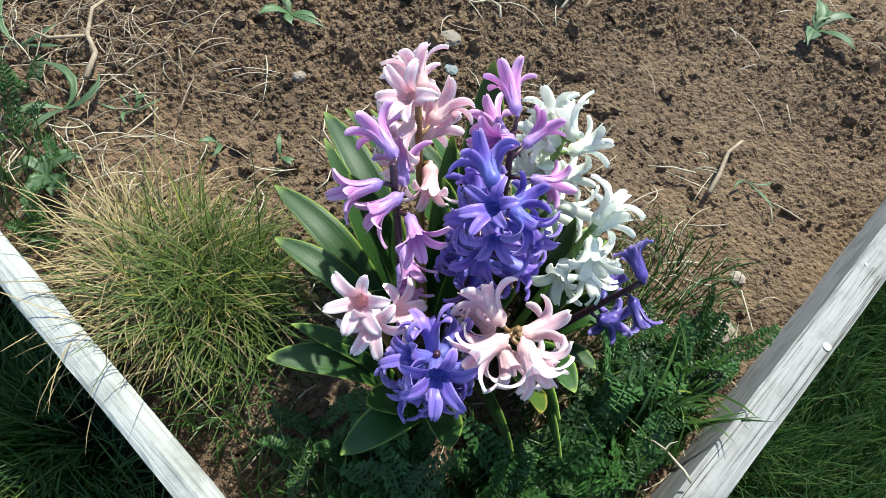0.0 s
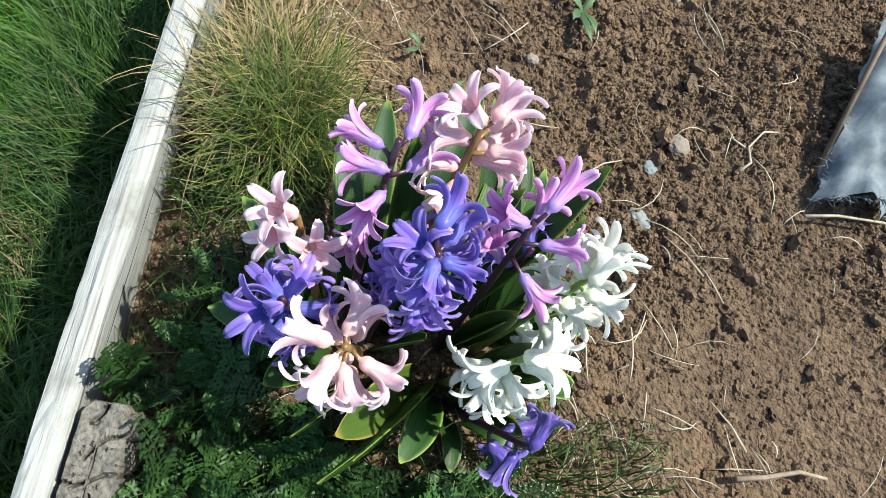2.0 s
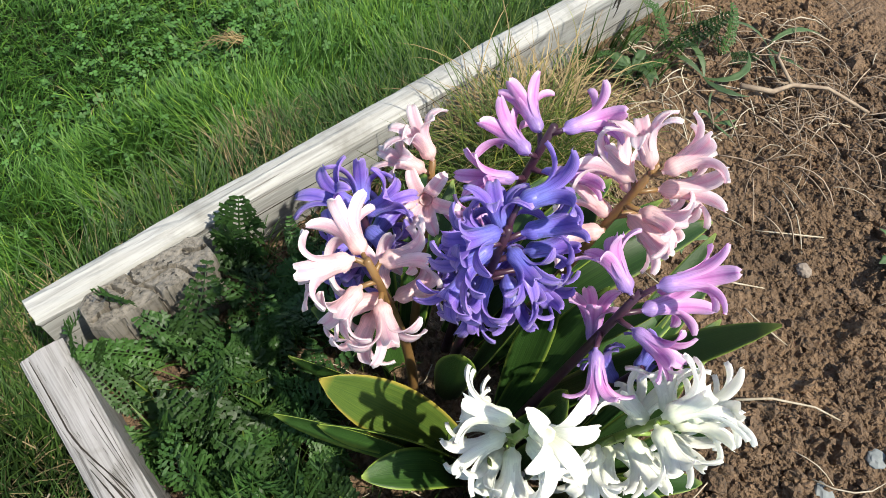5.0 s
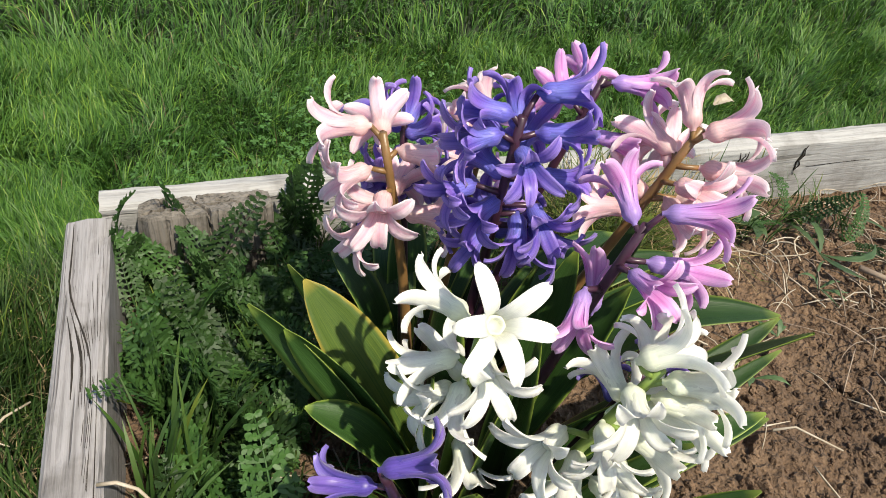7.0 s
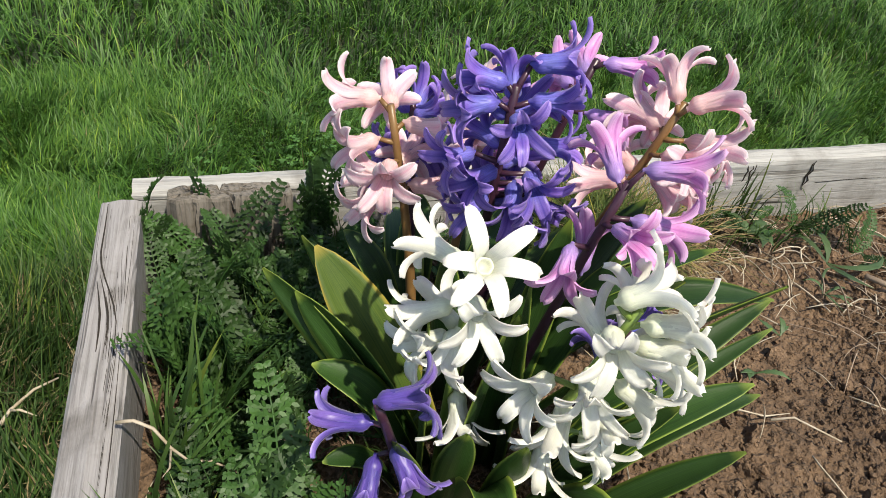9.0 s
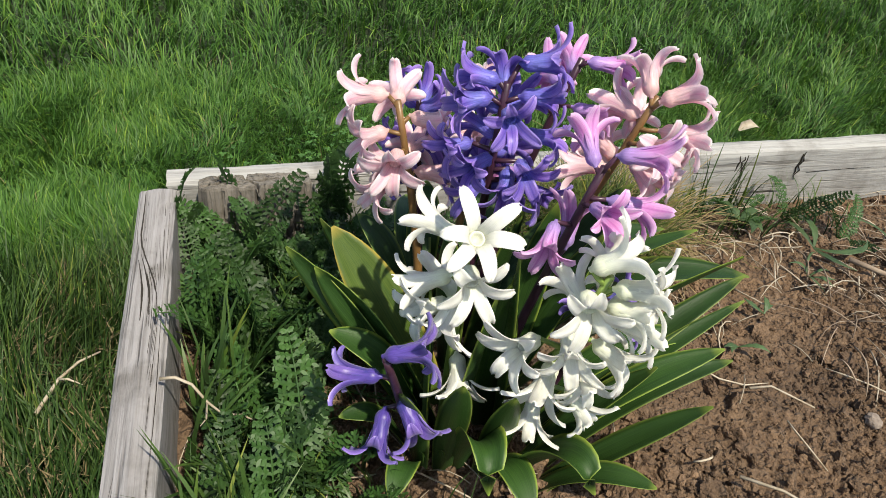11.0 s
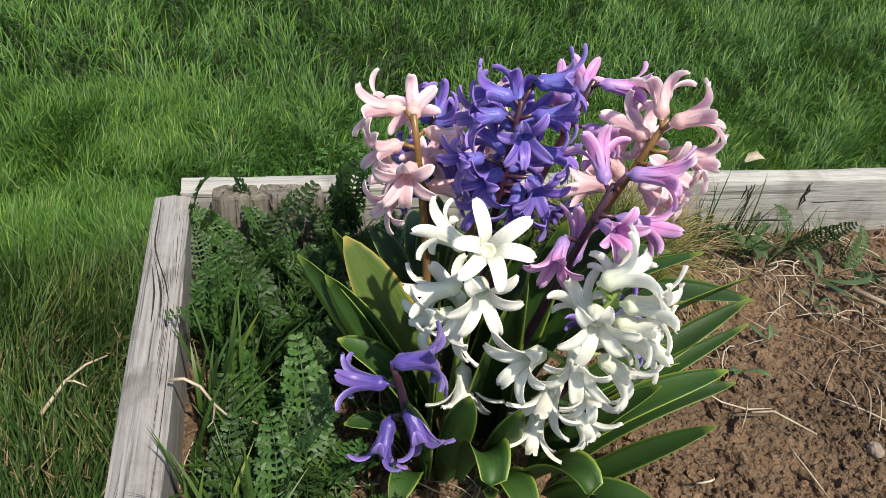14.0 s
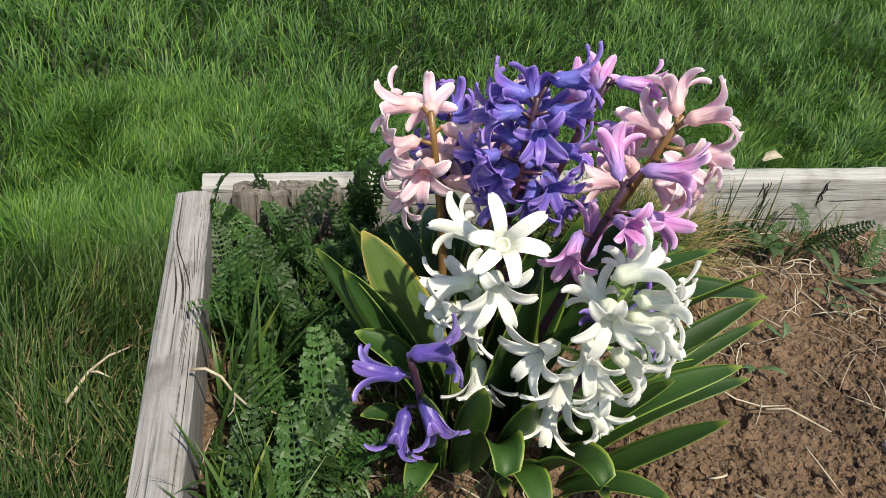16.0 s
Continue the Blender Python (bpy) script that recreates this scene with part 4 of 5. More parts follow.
def frond_mesh(seed, length=0.09):
    """A feathery yarrow leaf along +x: close rows of short, cut leaflets on both sides of an arching rib."""
    rng = np.random.default_rng(seed)
    n = 17
    bend, sway, fold = rng.uniform(-0.12, 0.30), rng.normal(0, 0.10), rng.uniform(0.05, 0.45)

    def spine(s):
        return Vector((length * s * (1 - 0.10 * s * s), length * sway * s * s, length * bend * math.sin(2.4 * s)))

    def sliver(root, d, ln, wide):
        side = d.cross(Vector((rng.normal(0, 0.25), rng.normal(0, 0.25), 1))).normalized() * wide
        tip, mid = root + d * ln, root + d * (ln * 0.55)
        return [root - side * 0.6, root + side * 0.6, mid + side, tip, mid - side], [(0, 1, 2, 4), (4, 2, 3)], [(0, 0), (1, 0), (1, 0.5), (0.5, 1), (0, 0.5)]

    chunks = [tube([spine(i / 8) for i in range(9)], [0.0012 * (1 - 0.75 * i / 8) for i in range(9)], 5)]
    for i in range(n):
        s = 0.08 + 0.91 * i / (n - 1) + rng.normal(0, 0.003)
        w = 0.0150 * math.sin(math.pi * min(1, 0.14 + 0.83 * s)) ** 0.75 + 0.0012
        for sg in (-1, 1):
            o = spine(s)
            d = Vector((rng.uniform(0.25, 0.5), sg, fold + rng.normal(0, 0.12))).normalized()
            ln = w * rng.uniform(0.85, 1.12)
            chunks.append(sliver(o, d, ln, 0.0015))
            for f0, k in ((0.22, 0.34), (0.48, 0.42), (0.74, 0.32)):
                root = o + d * (ln * f0)
                for sd in (-1, 1):
                    e = (d * 0.75 + Vector((sd * 0.85, 0, 0.15)) + Vector(rng.normal(0, 0.15, 3))).normalized()
                    chunks.append(sliver(root, e, ln * k * rng.uniform(0.8, 1.15), 0.00125))
    V, F, U = join(chunks)
    return mesh_of("frond", V, F, YARROW, U)


def build_yarrow():
    rng = np.random.default_rng(31)
    shapes = [frond_mesh(60 + i, 0.080 + 0.005 * i) for i in range(8)]
    spots = [  # x, y, fronds, least and most rise, size
        (0.032, -0.150, 4, 5, 30, 0.8), (0.034, -0.225, 4, 5, 30, 0.8), (0.100, -0.205, 4, 5, 30, 0.8), (0.092, -0.300, 4, 5, 25, 0.75),
        (0.032, -0.300, 4, 5, 30, 0.8), (0.098, -0.120, 4, 10, 40, 0.8), (0.022, -0.064, 3, 62, 84, 1.15), (0.122, -0.050, 2, 76, 86, 1.25), (0.130, -0.062, 2, 60, 80, 0.9), (0.051, -0.072, 4, 40, 75, 0.95), (0.021, -0.095, 3, 10, 40, 0.8), (0.047, -0.105, 4, 5, 35, 0.8),
        (0.090, -0.105, 4, 5, 30, 0.8), (0.118, -0.090, 4, 5, 40, 0.8), (0.047, -0.135, 5, 8, 55, 0.95), (0.021, -0.130, 4, 15, 60, 0.95),
        (0.094, -0.140, 4, 5, 40, 0.95), (0.031, -0.170, 5, 10, 60, 1.0), (0.063, -0.175, 5, 8, 45, 1.0), (0.104, -0.165, 4, 8, 35, 0.9),
        (0.033, -0.205, 4, 8, 50, 0.95), (0.065, -0.215, 5, 8, 40, 1.0), (0.033, -0.240, 4, 8, 45, 0.9), (0.063, -0.255, 5, 8, 40, 0.95),
        (0.039, -0.280, 4, 8, 45, 0.9), (0.140, -0.085, 4, 8, 40, 0.85), (0.160, -0.078, 4, 8, 35, 0.7), (0.188, -0.080, 3, 8, 25, 0.65),
        (0.027, -0.320, 4, 8, 45, 0.9), (0.145, -0.110, 5, 5, 30, 0.8), (0.208, -0.095, 3, 5, 22, 0.65), (0.060, -0.335, 3, 25, 55, 0.9), (0.036, -0.362, 3, 20, 50, 0.9), (0.076, -0.150, 5, 15, 50, 0.95), (0.080, -0.235, 4, 12, 45, 0.9), (0.050, -0.190, 4, 30, 65, 0.9), (0.075, -0.280, 5, 12, 40, 1.0), (0.055, -0.305, 5, 12, 40, 0.95), (0.170, -0.110, 4, 8, 35, 0.75), (0.120, -0.110, 4, 15, 50, 0.85), (0.047, -0.350, 4, 8, 40, 0.85),
        (0.410, -0.050, 4, 5, 30, 0.45), (0.470, -0.045, 5, 5, 40, 0.5), (0.530, -0.050, 4, 5, 40, 0.45), (0.500, -0.085, 4, 5, 30, 0.45),
        (0.560, -0.075, 4, 5, 35, 0.6), (0.600, -0.110, 4, 5, 35, 0.6), (0.315, -0.235, 1, 10, 14, 0.62), (0.070, -0.096, 3, 35, 55, 0.9)]
    for i, (x, y, n, lo, hi, size) in enumerate(spots):
        z = soil_z(x, y) + 0.002
        plant = empty("yarrow_plant", (x, y, z), "feathery dark green yarrow growing in the bed's corner" if x < 0.3 else "small feathery yarrow on the open soil", "weed", "yarrow in the bed")
        if n > 3:
            n, lo, hi, size = n - 1, lo + 8, hi + 8, size * 1.06
        for j in range(n):
            turn = 360 * (j + rng.uniform(-0.3, 0.3)) / n + 40 * i
            if x < 0.07 and math.cos(radians(turn)) < -0.2 and hi < 65:  # keeps inside the board
                turn = math.copysign(90, math.sin(radians(turn))) + rng.uniform(-22, 22)
            m = pose(0, 0, 0, 0, 0, turn) @ pose(0, 0, 0, rng.normal(0, 26), -rng.uniform(lo, hi + 10), 0) @ Matrix.Scale(rng.uniform(0.80, 1.2) * size * 0.82, 4)
            put("frond", shapes[rng.integers(8)], plant, m=m)


def scatter_straw():
    rng = np.random.default_rng(41)
    chunks = []
    for i in range(410):
        if i >= 330:
            x, y = rng.normal(0.075, 0.03), rng.normal(-0.25, 0.07)
        elif i < 130:
            x, y = rng.normal(0.50, 0.12), rng.normal(-0.12, 0.05)
        elif i < 200:
            x, y = rng.normal(0.16, 0.07), rng.normal(-0.40, 0.05)
        else:
            x, y = rng.uniform(0.06, 0.85), rng.uniform(-0.95, -0.05)
        x, y = min(0.9, max(0.03, x)), min(-0.03, y)
        a, ln = rng.uniform(0, 6.28), rng.uniform(0.015, 0.06)
        cv = rng.normal(0, 0.5)
        pts = []
        for k in range(5):
            s = k / 4
            px, py = x + math.cos(a + cv * s) * ln * s, y + math.sin(a + cv * s) * ln * s
            py = min(py, -0.03)
            pts.append((px, py, soil_z(px, py) + 0.006 + 0.004 * math.sin(math.pi * s)))
        r = rng.uniform(0.0003, 0.0008)
        chunks.append(tube(pts, [r] * 4 + [r * 0.5], 4))
    V, F, U = join(chunks)
    tagged(new("straw", mesh_of("straw", V, F, STRAW, U)), "scattered dry grass stalks lying on the soil", "straw", kind="stuff")


def bed_grass():
    """Long grass blades along the side board and thin greens among the weeds."""
    rng = np.random.default_rng(51)
    vs, us = [], []
    for x0, x1, y0, y1, n, ln, wd, lean in (
        (0.016, 0.050, -0.34, -0.20, 90, 0.085, 0.0034, 1.0), (0.02, 0.16, -0.33, -0.04, 420, 0.045, 0.0016, 1.2),
        (0.05, 0.16, -0.45, -0.33, 260, 0.040, 0.0014, 1.5), (0.36, 0.62, -0.10, -0.03, 240, 0.035, 0.0014, 1.5),
        (0.47, 0.53, -0.06, -0.035, 30, 0.075, 0.0018, 0.8), (0.13, 0.33, -0.10, -0.028, 420, 0.036, 0.0015, 1.5), (0.02, 0.13, -0.42, -0.06, 380, 0.040, 0.0018, 1.5), (0.26, 0.33, -0.16, -0.06, 160, 0.035, 0.0014, 1.4)):
        p = np.stack([rng.uniform(x0, x1, n), rng.uniform(y0, y1, n), np.zeros(n)], 1)
        p[:, 2] = [soil_z(x, y) + 0.003 for x, y, _ in p]
        v, u = blades(p, rng, ln, wd, lean, 5)
        vs.append(v)
        us.append(u)
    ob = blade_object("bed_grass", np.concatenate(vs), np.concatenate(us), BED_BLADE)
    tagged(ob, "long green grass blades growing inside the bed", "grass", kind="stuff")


def dry_lawn():
    """Dead blades in the longer grass beside the boards."""
    rng = np.random.default_rng(52)
    vs, us = [], []
    for x0, x1, y0, y1, n, ln, z in ((-0.30, -0.04, -0.60, 0.10, 1000, 0.070, 0.0), (-0.17, -0.04, -0.26, -0.02, 500, 0.06, 0.022), (-0.14, 0.0, 0.02, 0.12, 420, 0.06, 0.01),
                                    (0.19, 0.28, 0.09, 0.18, 260, 0.06, 0.02), (0.0, 0.4, 0.02, 0.16, 500, 0.08, 0.0), (-0.3, 1.8, 0.1, 0.9, 500, 0.05, 0.0)):
        p = np.stack([rng.uniform(x0, x1, n), rng.uniform(y0, y1, n), np.zeros(n)], 1)
        p[:, 2] = [lawn_z(x, y) + 0.012 + z for x, y, _ in p]
        v, u = blades(p, rng, ln, 0.0014, 1.9, 3)
        vs.append(v)
        us.append(u)
    ob = blade_object("dry_grass", np.concatenate(vs), np.concatenate(us), DEAD_BLADE)
    tagged(ob, "straw-coloured dead blades among the lawn", "grass", kind="stuff")


def twig(points, radius, mat, label, forks=()):
    V, F, U = join([tube(points, [radius * (1 - 0.5 * i / (len(points) - 1)) for i in range(len(points))], 6)] + [tube(f, [radius * 0.6] * (len(f) - 1) + [radius * 0.2], 5) for f in forks])
    return tagged(new("twig", mesh_of("twig", V, F, mat, U)), label, "twig", "twigs on the ground")


def build_twigs():
    def lie(pts, up=0.012):
        return [(x, y, soil_z(x, y) + up + 0.003 * math.sin(7 * i)) for i, (x, y) in enumerate(pts)]

    twig([(0.006, -0.236, 0.021), (0.014, -0.238, 0.023), (0.022, -0.241, 0.019), (0.029, -0.247, 0.010), (0.036, -0.250, 0.002), (0.046, -0.248, -0.004), (0.058, -0.252, -0.012)],
         0.0010, STRAW, "pale dry root hanging over the side board", [[(0.029, -0.247, 0.010), (0.028, -0.255, 0.006), (0.025, -0.260, 0.007)]])
    twig(lie([(0.128, -0.505), (0.133, -0.532), (0.142, -0.565), (0.140, -0.590)]), 0.0028, ROOT, "thick brown twig lying on the soil")
    twig(lie([(0.150, -0.515), (0.168, -0.500), (0.185, -0.478)]), 0.0012, STRAW, "thin pale twig lying on the soil")
    twig(lie([(0.290, -0.470), (0.305, -0.452), (0.318, -0.430)]), 0.0012, ROOT, "short brown stalk lying on the soil")
    twig(lie([(0.270, -0.490), (0.285, -0.478), (0.296, -0.468)]), 0.0010, STRAW, "short pale stalk lying on the soil")
    twig(lie([(0.400, -0.505), (0.410, -0.515), (0.425, -0.512), (0.445, -0.528), (0.450, -0.545)]), 0.0015, STRAW, "forked pale root lying on the soil", [lie([(0.425, -0.512), (0.430, -0.498), (0.442, -0.490)])])
    twig(lie([(0.330, -0.330), (0.350, -0.345), (0.370, -0.368), (0.378, -0.385)], 0.016), 0.0011, STRAW, "curved pale root lying on the soil")
    twig(lie([(0.385, -0.265), (0.400, -0.268), (0.420, -0.290)]), 0.0010, STRAW, "thin straw stalk lying on the soil")
    twig(lie([(0.372, -0.575), (0.380, -0.610), (0.384, -0.660), (0.378, -0.720)], 0.014), 0.0018, STRAW, "long white dry stalk lying on the soil")
    twig(lie([(0.570, -0.150), (0.590, -0.172), (0.612, -0.178), (0.640, -0.200), (0.650, -0.240)], 0.018), 0.0028, ROOT, "bent brown root in the soil", [lie([(0.612, -0.178), (0.625, -0.150), (0.650, -0.140)], 0.02)])
    z = lawn_z(-0.1, -0.05) + 0.085
    twig([(-0.105, -0.125, z), (-0.092, -0.100, z + 0.006), (-0.080, -0.082, z + 0.004), (-0.066, -0.070, z)], 0.0016, STRAW, "pale dry stalk lying in the long grass", [[(-0.092, -0.100, z + 0.006), (-0.084, -0.104, z + 0.010), (-0.074, -0.108, z + 0.006)]])


def root_mat():
    """A tangle of dead grass and roots on the soil."""
    rng = np.random.default_rng(61)
    for cx, cy, n, spread, label in ((0.625, -0.205, 150, 0.055, "tangle of dead roots and dry grass on the soil"), (0.68, -0.40, 70, 0.05, "loose tangle of dry grass on the soil")):
        chunks = []
        for i in range(n):
            x, y = rng.normal(cx, spread), rng.normal(cy, spread * 0.8)
            a, ln, cv = rng.uniform(0, 6.28), rng.uniform(0.015, 0.06), rng.normal(0, 0.7)
            lift = rng.uniform(0.001, 0.010)
            pts = []
            for k in range(6):
                q = k / 5
                x, y = x + math.cos(a + cv * q) * ln / 5, min(-0.03, y + math.sin(a + cv * q) * ln / 5)
                pts.append((x, y, soil_z(x, y) + 0.009 + lift * math.sin(math.pi * q)))
            r = rng.uniform(0.0003, 0.0007)
            chunks.append(tube(pts, [r] * 5 + [r * 0.4], 4))
        V, F, U = join(chunks)
        tagged(new("root_tangle", mesh_of("root_tangle", V, F, ROOT, U)), label, "roots", kind="stuff")


def weed(x, y, n, ln, wd, rise, label, seed, mat=None):
    """A small rosette of toothed leaves."""
    rng = np.random.default_rng(seed)
    o = Vector((x, y, soil_z(x, y) + 0.006))
    plant = empty("weed", o, label, "weed", "weeds on the soil")
    for i in range(n):
        a = 2 * math.pi * (i + rng.uniform(-0.6, 0.6)) / n
        L, w = ln * rng.uniform(0.45, 1.2), wd * rng.uniform(0.6, 1.2)
        pts, ws, curl = [], [], rng.normal(0, 0.7)
        for k in range(11):
            q = k / 10
            r = L * q
            z = L * (rise * math.sin(2.2 * q))
            pts.append((math.cos(a + curl * q) * r, math.sin(a + curl * q) * r, z))
            ws.append(w * max(0.06, math.sin(math.pi * min(1, 0.08 + q * 0.98)) ** 0.8 * (0.35 + 0.65 * q)) * (1.0 if k % 2 else 0.78))
        V, F, U = strap(pts, ws, (0, 0, 1), 0.22, 0.0007, 5)
        put("leaf", mesh_of("leaf", V, F, mat or WEED, U), plant)


def build_weeds():
    weed(0.538, -0.345, 6, 0.040, 0.0080, 0.30, "green dock seedling on the open soil", 1)
    weed(0.170, -0.820, 6, 0.052, 0.0120, 0.30, "pale green weed on the open soil", 2)
    weed(0.508, -0.075, 8, 0.030, 0.0090, 0.35, "grey-green broad-leaved weed beside the back board", 3)
    weed(0.560, -0.120, 4, 0.050, 0.0050, 0.20, "narrow pale green weed on the soil", 4)
    weed(0.450, -0.195, 3, 0.016, 0.0040, 0.30, "tiny green seedling on the soil", 5)
    weed(0.520, -0.160, 6, 0.026, 0.0030, 0.40, "small pale green seedling on the soil", 6)
    weed(0.650, -0.130, 4, 0.050, 0.0050, 0.15, "flattened pale green leaf on the soil", 7)
    weed(0.405, -0.225, 3, 0.018, 0.0050, 0.30, "tiny green seedling beside the hyacinths", 8)
    weed(0.110, -0.560, 3, 0.036, 0.0026, 0.15, "narrow-leaved green weed beside a twig", 9)
    weed(0.085, -0.262, 3, 0.030, 0.0090, 0.35, "broad green leaf among the yarrow", 10)
    weed(0.730, -0.390, 4, 0.028, 0.0070, 0.25, "small green weed on the far soil", 11)


def build_fabric():
    """A torn strip of woven silver landscape cloth with frayed ends, caught on a brown batten."""
    o = Vector((0.40, -0.60, soil_z(0.40, -0.60)))
    thing = empty("cloth_strip", o, "torn silver-grey woven cloth with frayed ends around a brown wooden batten", "cloth")
    n, m = 22, 26
    V, F, U = [], [], []
    for j in range(m):
        for i in range(n):
            u, v = i / (n - 1), j / (m - 1)
            x = -0.008 + 0.20 * v + 0.004 * fbm(u, v, 5, 2)
            y = 0.016 - 0.085 * u - 0.055 * v + 0.004 * fbm(v, u, 6, 2)
            z = 0.008 + 0.030 * math.sin(math.pi * u) + 0.05 * v + 0.012 * fbm(u * 1.2, v * 2.2, 3, 3) + 0.006 * math.sin(26 * v + 4 * u)
            V.append(Vector((x, y, z)))
            U.append((u, v))
    w = n * m
    nrm = Vector((0, 0, -0.0009))
    V += [v + nrm for v in V]
    U += U
    for j in range(m - 1):
        for i in range(n - 1):
            a = j * n + i
            F += [(a, a + 1, a + n + 1, a + n), (w + a, w + a + n, w + a + n + 1, w + a + 1)]
    put("sheet", mesh_of("sheet", V, F, CLOTH, U), thing)
    rng = np.random.default_rng(71)
    chunks = []
    for i in range(150):
        u = rng.uniform(0, 1)
        p = Vector((-0.008, 0.016 - 0.085 * u, 0.009 + 0.030 * math.sin(math.pi * u)))
        if i % 3 == 0:
            v = rng.uniform(0.05, 0.6)
            p = Vector((-0.008 + 0.20 * v, 0.016 - 0.055 * v, 0.010 + 0.05 * v))
        d = Vector((rng.uniform(-1, 0.1), rng.normal(0, 0.7), rng.uniform(-0.3, 0.9))).normalized() * rng.uniform(0.004, 0.014)
        chunks.append(tube([p, p + d * 0.5, p + d + Vector(rng.normal(0, 0.001, 3))], [0.0003, 0.0003, 0.0002], 4))
    V, F, U = join(chunks)
    tagged(put("fringe", mesh_of("fringe", V, F, CLOTH, U), thing, "pale frayed threads"), kind="stuff")
    for x0, y0, x1, y1, wd, z1, name in ((0.035, -0.055, 0.26, -0.155, 0.012, 0.14, "batten"), (0.020, 0.012, 0.22, -0.045, 0.004, 0.10, "rod")):
        bm = bmesh.new()
        bmesh.ops.create_cube(bm, size=1.0)
        bmesh.ops.bevel(bm, geom=bm.edges[:], offset=0.08, segments=2, affect="EDGES")
        a, b = Vector((x0, y0, 0.012)), Vector((x1, y1, z1))
        d = b - a
        bmesh.ops.transform(bm, matrix=Matrix.Translation((a + b) / 2) @ d.to_track_quat("Z", "Y").to_matrix().to_4x4() @ Matrix.Diagonal((wd, wd, d.length, 1)), verts=bm.verts)
        part(name, bm, BATTEN, thing)


def build_litter():
    """A dead leaf and a dry clump on the lawn."""
    V, F, U = strap([(0, 0, 0), (0.012, 0.002, 0.006), (0.026, 0.001, 0.010), (0.040, -0.003, 0.006)], [0.003, 0.012, 0.014, 0.001], (0, 0, 1), 0.5, 0.0008, 5)
    ob = new("dead_leaf", mesh_of("dead_leaf", V, F, STRAW, U))
    ob.location = (0.955, 0.44, lawn_z(0.955, 0.44) + 0.045)
    tagged(ob, "curled tan dead leaf on the lawn", "leaf")
    rng = np.random.default_rng(81)
    chunks = []
    for i in range(26):
        a, ln = rng.normal(0.5, 0.28), rng.uniform(0.02, 0.06)
        pts = [(rng.normal(0, 0.004) - math.cos(a) * ln * k / 4, rng.normal(0, 0.004) + math.sin(a) * ln * k / 4, 0.012 + 0.010 * math.sin(math.pi * k / 4)) for k in range(5)]
        chunks.append(tube(pts, [0.0005] * 4 + [0.0003], 4))
    V, F, U = join(chunks)
    ob = new("dry_clump", mesh_of("dry_clump", V, F, TUFT_DRY, U))
    ob.location = (0.325, 0.335, lawn_z(0.325, 0.335) + 0.03)
    tagged(ob, "small clump of dead straw-coloured grass on the lawn", "grass")


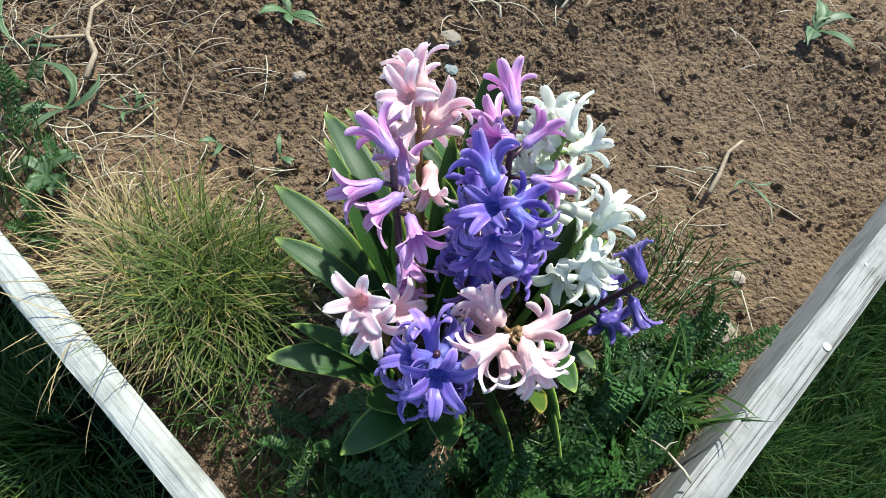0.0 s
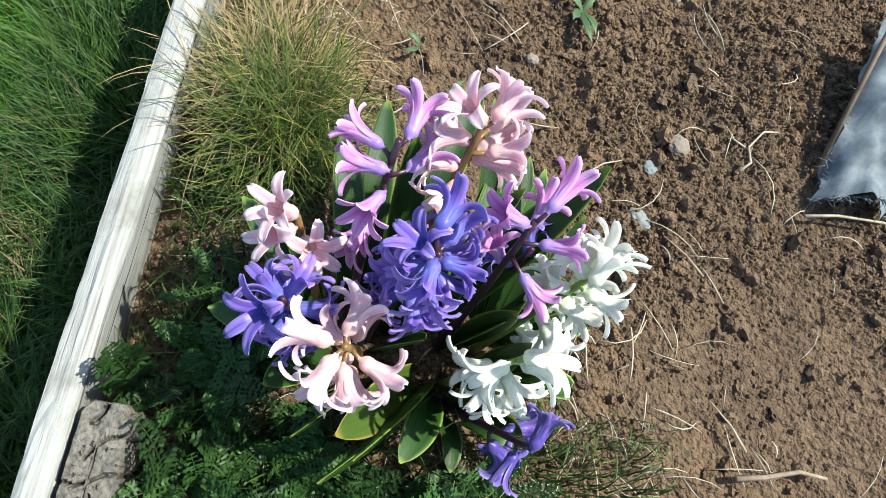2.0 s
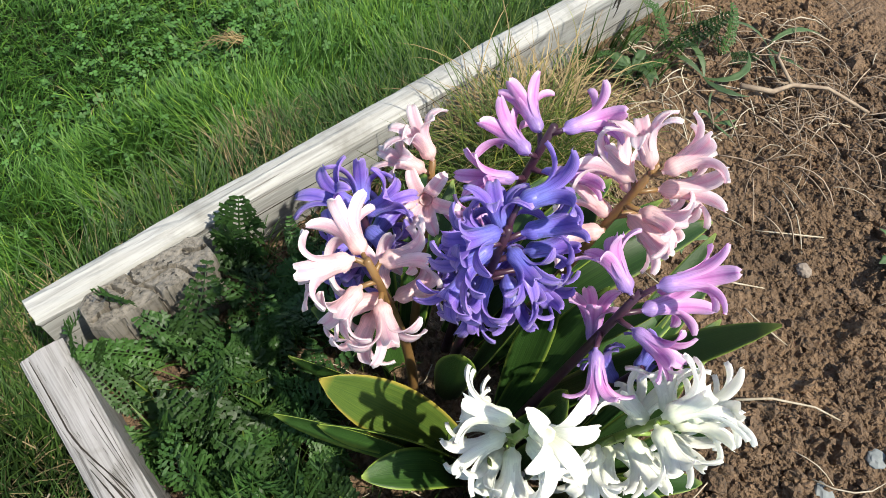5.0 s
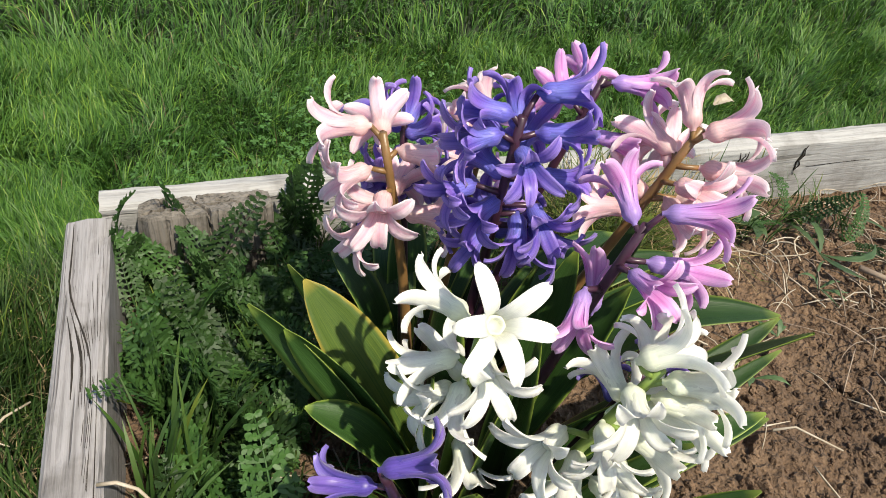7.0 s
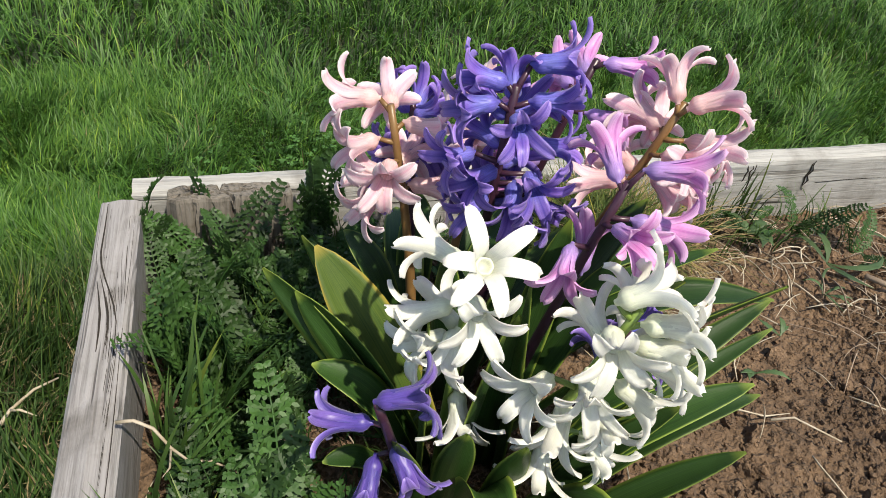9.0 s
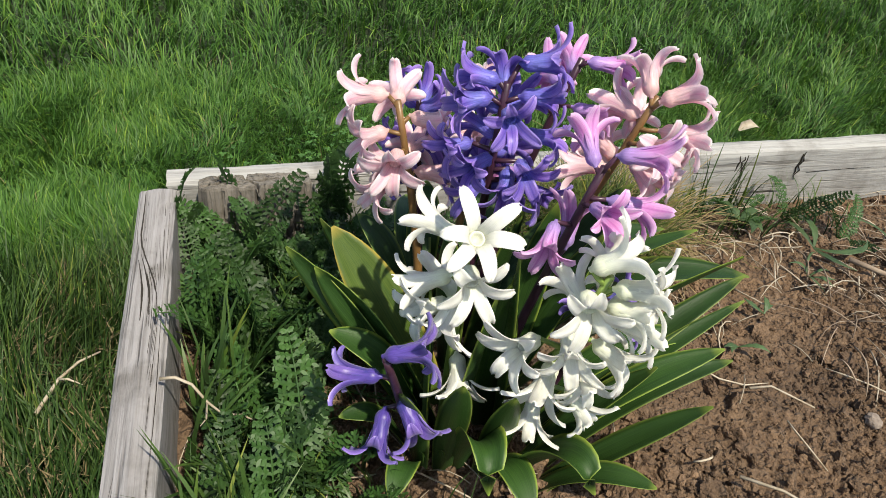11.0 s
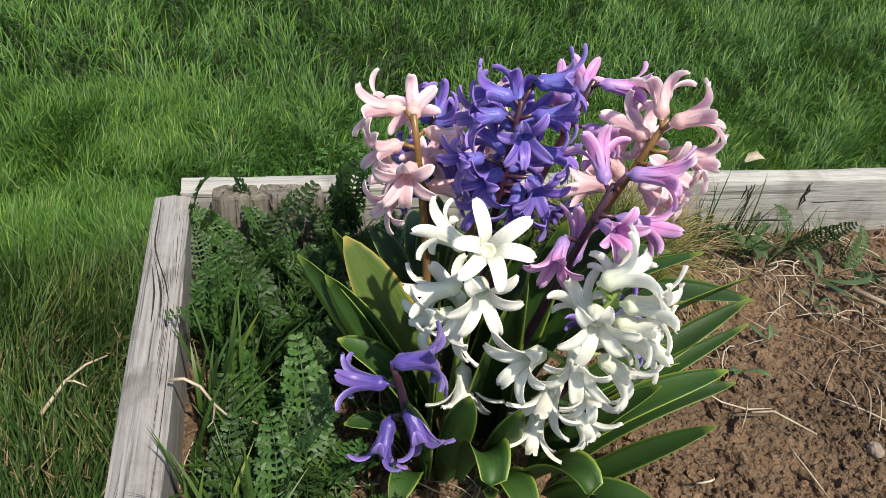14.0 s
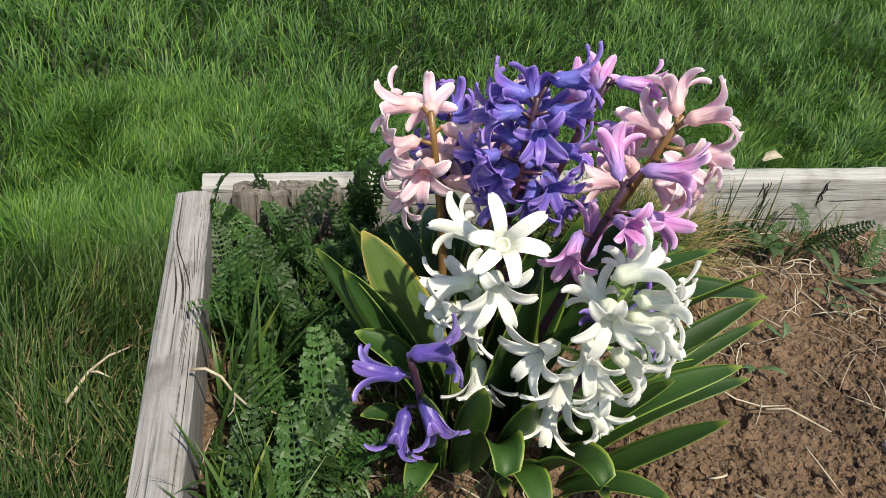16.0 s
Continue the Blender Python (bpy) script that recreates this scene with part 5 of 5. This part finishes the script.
def side_board_cracks(board):
    """Grain checks that sweep round a knot near the board's far end, then run straight."""
    rng = np.random.default_rng(95)

    def ease(t):
        t = min(1.0, max(0.0, t))
        return t * t * (3 - 2 * t)

    def sweep(s, y0, share):
        return y0 + (-0.003 - y0) * share * ease((s - 0.05) / 0.07) * (1 - ease((s - 0.14) / 0.17)) + 0.0004 * math.sin(45 * s + 300 * y0)

    def line(y0, s0, s1, wide, share=0.6):
        n = max(4, int((s1 - s0) / 0.012))
        crack(board, [(s0 + (s1 - s0) * i / n, sweep(s0 + (s1 - s0) * i / n, y0, share), 0.0001) for i in range(n + 1)], wide)

    for y0, s0, s1, wide, share in ((-0.0208, 0.003, 0.140, 0.00055, 0.80), (-0.0222, 0.074, 0.132, 0.00055, 0.60), (-0.0236, 0.080, 0.136, 0.00065, 0.42), (-0.0170, 0.030, 0.100, 0.00022, 0.75)):
        line(y0, s0, s1, wide, share)
    for i in range(9):
        line(-0.0235 + 0.0025 * i, rng.uniform(0.003, 0.02), rng.uniform(0.10, 0.30), rng.uniform(0.00012, 0.00022))
    for i in range(16):
        s0 = rng.uniform(0.14, 0.75)
        line(rng.uniform(-0.0235, -0.003), s0, s0 + rng.uniform(0.06, 0.26), rng.uniform(0.00012, 0.00026))
    line(-0.0222, 0.24, 0.50, 0.0003)
    V, F, U = tube([(0.358, -0.0190, -0.002), (0.358, -0.0190, 0.0012)], [0.0036, 0.0034], 14)
    put("screw_head", mesh_of("screw_head", V, F, STEEL, U, False), board, "dull steel screw head")
    for x, y in ((0.487, -0.0110), (0.452, -0.0060)):
        V, F, U = tube([(x, y, -0.002), (x, y, 0.0006)], [0.0016, 0.0014], 10)
        put("nail_head", mesh_of("nail_head", V, F, STEEL, U, False), board, "small rusty nail head")


def back_board_cracks(board):
    rng = np.random.default_rng(91)
    for x in (0.530, 0.534, 0.537, 0.604, 0.608):
        z0, z1 = rng.uniform(-0.008, -0.002), rng.uniform(-0.045, -0.022)
        pts = [(x + rng.normal(0, 0.0013), -0.0221, z0 + (z1 - z0) * k / 6) for k in range(7)]
        crack(board, pts, rng.uniform(0.0006, 0.0013))
    for x0, x1, z in ((0.30, 0.44, -0.010), (0.48, 0.60, -0.052), (0.62, 0.80, -0.030), (0.13, 0.26, -0.024)):
        crack(board, [(x0 + (x1 - x0) * k / 5, -0.0221, z + rng.normal(0, 0.0006)) for k in range(6)], 0.0005)


build_lawn()
build_grass()
tall_grass()
build_clover()
back_board_cracks(plank("back_board", 1.75, 0.26, 0.022, BOARD, 1.0, "weathered silver-grey timber board edging the raised bed", (0.0, 0.0, 0.0), 0, r=0.007))
side_board_cracks(plank("side_board", 1.75, 0.26, 0.026, BOARD_CRACKED, 2.0, "weathered grey timber board with open grain cracks along its top", (0.0095, -0.046, 0.010), -91.0, -0.8))
plank("end_board", 1.58, 0.26, 0.022, BOARD, 3.0, "weathered grey timber board closing the raised bed", (1.66, -0.023, 0.0), -90)
plank("front_board", 1.70, 0.26, 0.022, BOARD, 4.0, "weathered grey timber board closing the raised bed", (-0.02, -1.59, 0.0), 0)
build_stake()
build_soil()
build_clods()
build_stones()
build_hyacinths()
build_tuft()
build_yarrow()
scatter_straw()
bed_grass()
dry_lawn()
build_twigs()
root_mat()
build_weeds()
build_fabric()
build_litter()
